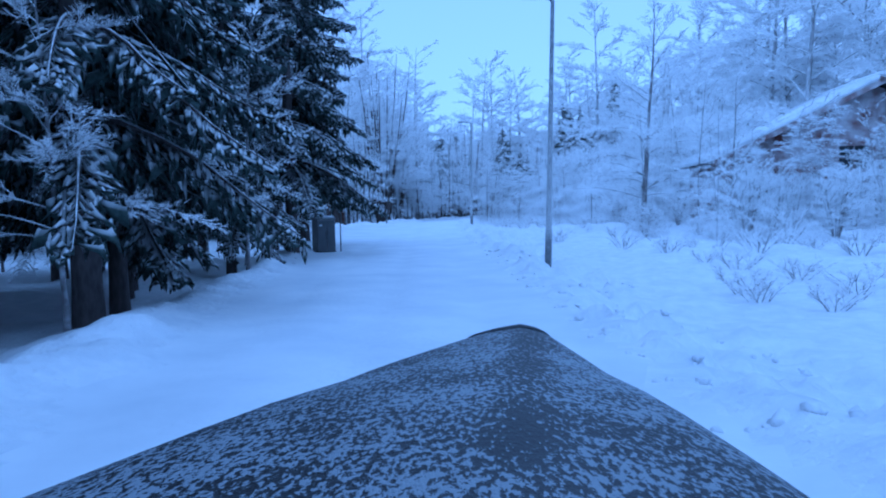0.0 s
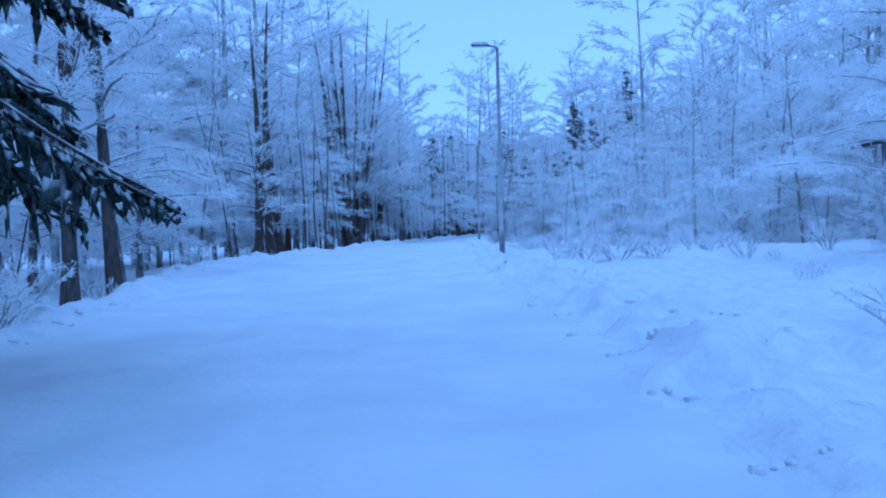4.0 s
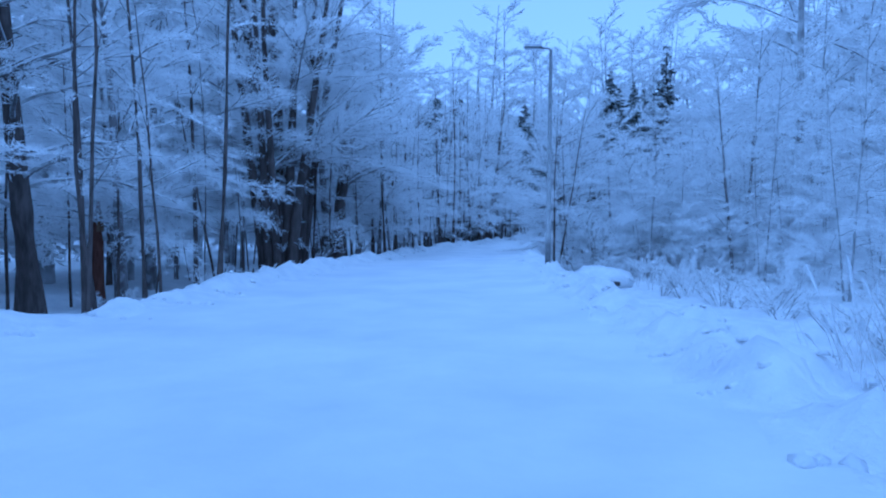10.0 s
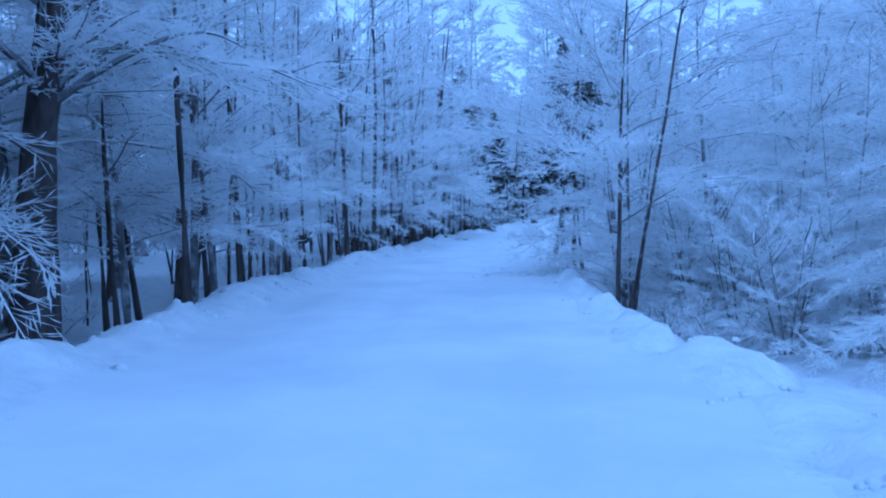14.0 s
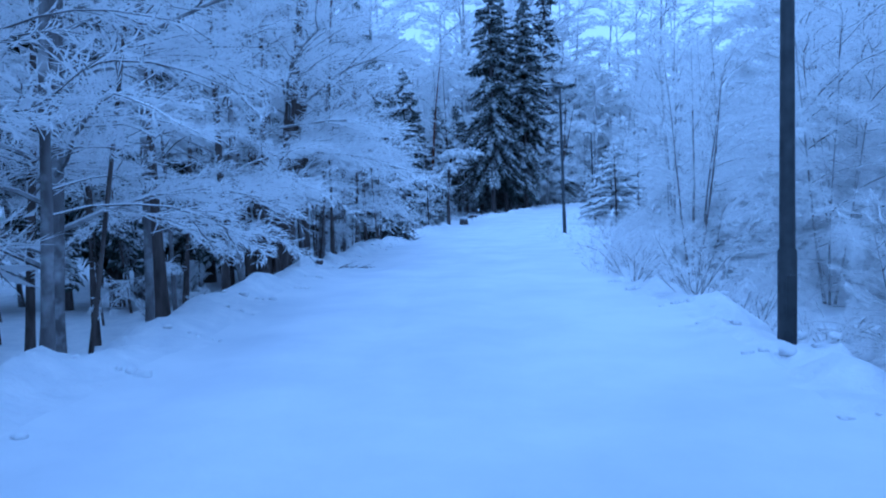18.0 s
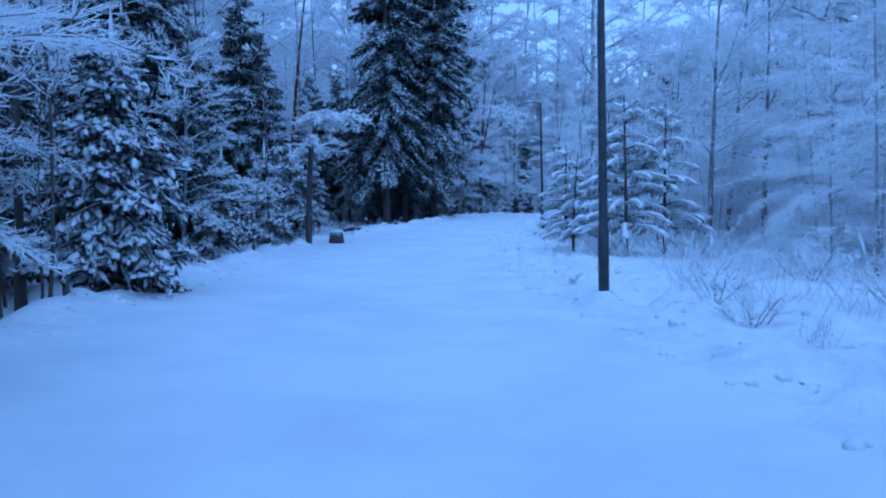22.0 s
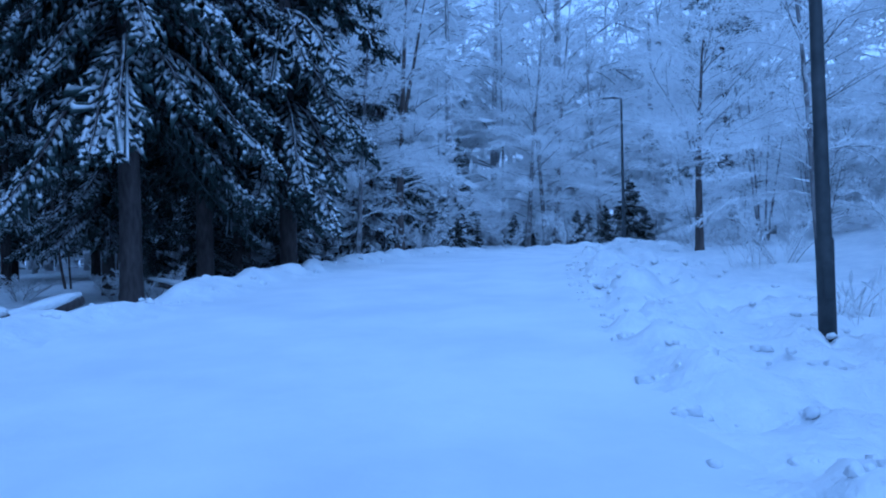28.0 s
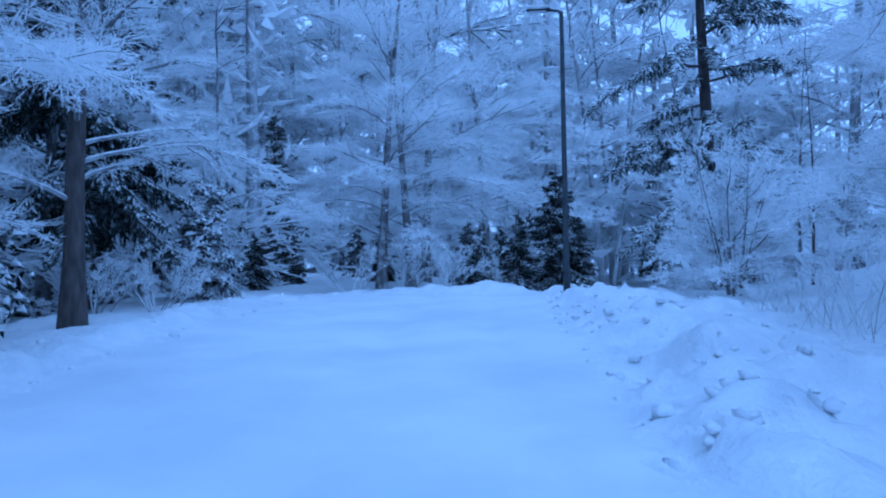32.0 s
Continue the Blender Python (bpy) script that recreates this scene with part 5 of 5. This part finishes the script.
def crooked_pine():
    """A thin dark stem under a small crown bent down by snow."""
    rng = random.Random(91)
    tree = thing("bent_pine", "thin dark pine whose snow-laden crown bends over", "tree")
    trunk, stem, needles, rime = Mesh(), Mesh(), Mesh(), Mesh()
    pts = [Vector(p) for p in ((0, 0, -0.3), (0.02, 0, 0.8), (0.06, 0.02, 1.8), (0.12, 0.02, 2.8), (0.3, 0, 3.6), (0.75, 0, 3.9), (1.15, 0.05, 3.6))]
    trunk.tube(pts, (0.1, 0.09, 0.08, 0.07, 0.05, 0.035, 0.015), 9, False)
    for k in range(46):
        q, e = on_path(pts, rng.uniform(0.5, 1.0))
        a = rng.uniform(0, 6.283)
        b = wander(rng, q, Vector((math.cos(a), math.sin(a), 0.3)), rng.uniform(0.5, 1.15), 3, 0.12, -0.24)
        stem.tube(b, taper(0.016, 0.007, 4), 4, False)
        for j in range(9):
            q2, e2 = on_path(b, rng.uniform(0.3, 1.0))
            needles.tube(wander(rng, q2, e2 + Vector((rng.uniform(-0.9, 0.9), rng.uniform(-0.9, 0.9), rng.uniform(-0.8, 0.3))), rng.uniform(0.14, 0.3), 2, 0.1, -0.1), (0.02, 0.036, 0.008), 3, False, 0.8)
            for i in range(4):
                tip = q2 + Vector((rng.uniform(-0.22, 0.22), rng.uniform(-0.22, 0.22), rng.uniform(-0.2, 0.08)))
                rime.feather(q2 + Vector((0, 0, 0.02)), tip, 0.035, rng.uniform(-0.6, 0.6))
    trunk.make("trunk", M_BARK_DARK, tree)
    stem.make("branchwork", M_BARK_DARK, tree, kind="stuff")
    needles.make("crown", M_NEEDLE_W, tree, "needles thick with snow", kind="stuff")
    rime.make("rime", M_TWIG, tree, "white rime on the needles", False, "stuff")
    return tree


bent = oriented(crooked_pine(), -7.7, 136.1, 20)
bent.scale = (1.25, 1.25, 1.25)


def log(length, r, label, seed):
    rng = random.Random(seed)
    lg = thing("fallen_log", label, "log")
    m, c = Mesh(), Mesh()
    pts = wander(rng, Vector((-length / 2, 0, 0)), Vector((1, 0, 0.03)), length, 6, 0.03, 0)
    m.tube(pts, taper(r, r * 0.7, 7), 10)
    c.tube([p + Vector((0, 0, r * 0.75)) for p in pts], [r * 0.5, r, r * 1.1, r * 0.95, r * 1.1, r * 0.9, r * 0.4], 9, True, 0.65)
    m.make("trunk", M_BARK_DARK, lg)
    c.make("snow_cap", M_SNOW, lg)
    return lg


for x, y, ln, r, turn, tilt in [(-4.8, 147.8, 1.8, 0.12, 60, -8), (-5.4, 148.4, 3.0, 0.12, 110, 5), (-3.0, 152.2, 2.6, 0.1, 140, -10), (-6.3, 143.2, 2.4, 0.1, 100, 4), (-5.6, 145.6, 1.8, 0.09, 75, 3)]:
    oriented(log(ln, r, "fallen trunk half buried under fresh snow", int(y * 10)), x, y, turn, 0.22, (0, tilt))

# broken branch lying on the road
br = thing("fallen_branch", "broken bare branch lying on the snowy road", "branch")
rng_b = random.Random(8)
main, side_twigs = Mesh(), Mesh()
pts_b = wander(rng_b, Vector((-0.5, 0, 0.02)), Vector((1, 0.1, 0)), 0.9, 6, 0.35, 0)
pts_b = [Vector((p.x, p.y, 0.03 + 0.02 * k % 0.05)) for k, p in enumerate(pts_b)]
main.tube(pts_b, taper(0.012, 0.004, 7), 6)
for k in range(18):
    q, e = on_path(pts_b, rng_b.uniform(0.1, 1.0))
    w = wander(rng_b, q, sideways(rng_b, Vector((e.x, e.y, 0)), rng_b.uniform(0.4, 1.0)), rng_b.uniform(0.12, 0.4), 3, 0.25, 0.12)
    side_twigs.tube([Vector((p.x, p.y, max(0.012, p.z * 0.9))) for p in w], (0.007, 0.006, 0.005, 0.003), 4, False)
main.make("stem", M_BARK_DARK, br)
side_twigs.make("spray", M_BARK_DARK, br, kind="stuff")
oriented(br, -8.9, 103.4, 10).scale = (0.85, 0.85, 0.85)
clod = rock(95, (0.09, 0.08, 0.08), "dark lump of frozen snow on the road", "ice_lump", M_BARK_DARK, False, "ice lump", "lumps on the road")
oriented(clod, -9.55, 103.0, 0, 0.03)

# snow-capped boulder beyond the third lamp post
stone = thing("boulder", "grey boulder under a thick rounded cap of snow", "boulder")
b1 = rock(81, (0.11, 0.09, 0.1), "", "stone", M_BARK_DARK, False, "", "")
b2 = rock(82, (1.0, 0.8, 0.5), "", "snow_cap", M_SNOW, False, "", "")
b1.parent = b2.parent = stone
b1.matrix_basis, b2.matrix_basis = pose(0.3, -0.72, 0.2), pose(-0.15, 0.15, 0.22)
oriented(stone, -0.1, 71.3, 10, -0.1)


def broken_trunk():
    bt = thing("broken_trunk", "splintered brown tree stub with torn wood and snow", "tree stub")
    m, s = Mesh(), Mesh()
    m.tube([Vector(p) for p in ((0, 0, -0.3), (0, 0, 0.6), (0.04, 0, 1.6), (0.05, 0.02, 2.0), (0.12, 0.03, 2.6))], (0.26, 0.2, 0.18, 0.14, 0.03), 11)
    for k in range(6):
        a = k * 1.05
        p = Vector((0.12 + 0.07 * math.cos(a), 0.02 + 0.07 * math.sin(a), 1.85))
        s.tube([p, p + Vector((0.02 * math.cos(a), 0.02 * math.sin(a), 0.25 + 0.12 * (k % 3)))], (0.05, 0.008), 4, False)
    m.make("trunk", M_BARK_PINE, bt)
    s.make("splinters_rest", M_CUT, bt, kind="stuff")
    return bt


oriented(broken_trunk(), -11.6, 63.0)


# tall pine leaning over the end of the road
def tall_pine():
    rng = random.Random(97)
    tree = thing("pine", "tall dark pine leaning over the road with snowy needles", "tree")
    trunk, stem, needles = Mesh(), Mesh(), Mesh()
    pts = wander(rng, Vector((0, 0, -0.3)), Vector((-0.1, 0, 1)), 13, 9, 0.03, 0.02)
    trunk.tube(pts, taper(0.24, 0.06, 10), 12, False)
    for k in range(62):
        u = rng.uniform(0.16, 1.0)
        q, e = on_path(pts, u)
        a = rng.uniform(0, 6.283)
        ln = rng.uniform(1.6, 4.4) * (1.15 - 0.6 * u)
        b = wander(rng, q, Vector((math.cos(a) - 0.5, math.sin(a), 0.35)), ln, 4, 0.26, -0.2)
        stem.tube(b, taper(0.05, 0.014, 5), 5, False)
        for j in range(int(ln * 105)):
            q2, e2 = on_path(b, rng.uniform(0.2, 1.0))
            needles.tube(wander(rng, q2, e2 * 0.6 + Vector((rng.uniform(-1, 1), rng.uniform(-1, 1), rng.uniform(-0.9, 0.4))), rng.uniform(0.16, 0.36), 2, 0.15, -0.12), (0.018, 0.034, 0.006), 3, False, 0.8)
    trunk.make("trunk", M_BARK_DARK, tree)
    stem.make("branchwork", M_BARK_DARK, tree, kind="stuff")
    needles.make("crown", M_NEEDLE_F, tree, "dark needles dusted with snow", kind="stuff")
    return tree


oriented(tall_pine(), 19.8, 167.4, 20)


# ---- the vehicle that carries the camera, where it sets out ----
def shell_material():
    m, nt, p = material("snow_flecked_shell")
    n1, n2 = noise_node(nt, 200.0, 3.0, 0.65), noise_node(nt, 9.0, 3.0)
    mp = nt.nodes.new("ShaderNodeMapping")
    mp.inputs["Scale"].default_value = (1.2, 0.5, 1.0)
    nt.links.new(n1.inputs["Vector"].links[0].from_socket, mp.inputs[0])
    nt.links.new(mp.outputs[0], n1.inputs["Vector"])
    add = nt.nodes.new("ShaderNodeMath")
    add.operation = "MULTIPLY_ADD"
    nt.links.new(n2.outputs[0], add.inputs[0])
    add.inputs[1].default_value = 0.35
    nt.links.new(n1.outputs[0], add.inputs[2])
    # the wind has bared the ridge line
    place, axis = nt.nodes.new("ShaderNodeTexCoord"), nt.nodes.new("ShaderNodeVectorMath")
    axis.operation = "DOT_PRODUCT"
    nt.links.new(place.outputs["Object"], axis.inputs[0])
    axis.inputs[1].default_value = (1.0, -0.108, 0.0)
    dist, worn = nt.nodes.new("ShaderNodeMath"), nt.nodes.new("ShaderNodeMapRange")
    dist.operation = "ABSOLUTE"
    nt.links.new(axis.outputs["Value"], dist.inputs[0])
    nt.links.new(dist.outputs[0], worn.inputs[0])
    worn.inputs["From Min"].default_value, worn.inputs["From Max"].default_value = 0.0, 0.035
    worn.inputs["To Min"].default_value, worn.inputs["To Max"].default_value = -0.11, 0.0
    total = nt.nodes.new("ShaderNodeMath")
    nt.links.new(add.outputs[0], total.inputs[0])
    nt.links.new(worn.outputs[0], total.inputs[1])
    r = ramp(nt, total.outputs[0], [(0.65, (0.008, 0.008, 0.010)), (0.70, (0.27, 0.29, 0.32))])
    nt.links.new(r.outputs[0], p.inputs["Base Color"])
    p.inputs["Roughness"].default_value = 0.55
    bump(nt, p, add.outputs[0], 0.5, 0.004)
    return m


M_NOSE = simple("dark_nose", (0.01, 0.01, 0.012), (0.05, 0.052, 0.058), 60.0, 0.5, 0.0, 0.3, 0.002)


def velomobile():
    """A pointed, ridged nose shell; y runs forward, z up, the ground at 0."""
    v = thing("velomobile", "dark pointed velomobile shell flecked with snow, parked on the road", "velomobile")
    bm = bmesh.new()
    rows = []
    for k in range(31):
        u = k / 30
        y = 1.155 - 1.9 * (0.15 * u + 0.85 * u ** 1.4)
        wl = 0.012 + float(np.interp(-y, [-1.155, -1.1, -0.9, -0.7, -0.5, -0.3, 0.2, 0.75], [0, 0.044, 0.205, 0.305, 0.36, 0.41, 0.44, 0.25]))
        wr = 0.012 + float(np.interp(-y, [-1.155, -1.1, -0.9, -0.7, -0.5, -0.3, 0.2, 0.75], [0, 0.024, 0.1, 0.162, 0.19, 0.215, 0.25, 0.14]))
        cx = float(np.interp(-y, [-1.155, -0.75, -0.5, -0.38, 0.75], [0.116, 0.067, 0.0436, 0.03, 0.0]))
        ridge = 1.068 - 0.0593 * y - 0.014 * math.exp(-u * 30)
        row = []
        for j in range(25):
            a = -1 + 2 * j / 24
            e = abs(a)
            z = ridge - (0.035 * e ** 1.1 + 0.05 * e ** 9) * min(1, (wl + wr) * 2.6)
            row.append(bm.verts.new((cx + a * (wr if a > 0 else wl), y, z)))
        low = [bm.verts.new((cx + sgn * (wr if sgn > 0 else wl) * f, y, h)) for sgn, f, h in ((1, 1.01, 0.5), (1, 0.75, -0.02), (-1, 0.75, -0.02), (-1, 1.01, 0.5))]
        rows.append(row + low)
    tip = bmesh.new()
    for mesh, part_rows in ((bm, rows[3:]), (tip, rows[:4])):
        made = part_rows if mesh is bm else [[tip.verts.new(c.co + Vector((0, 0.003, 0.002))) for c in row] for row in part_rows]
        for a, b in zip(made, made[1:]):
            for j in range(len(a)):
                k = (j + 1) % len(a)
                mesh.faces.new((a[j], a[k], b[k], b[j]))
        mesh.faces.new(made[0][::-1]), mesh.faces.new(made[-1])
        bmesh.ops.recalc_face_normals(mesh, faces=mesh.faces)
    bmesh.ops.delete(bm, geom=[c for c in bm.verts if not c.link_faces], context="VERTS")
    part("hood", bm, shell_material(), v, "", True)
    part("nose_cap", tip, M_NOSE, v, "dark bare nose cap", True)
    return v


velomobile().matrix_basis = pose(15.966, 2.534, 0.19, 0, 0, 16.9)
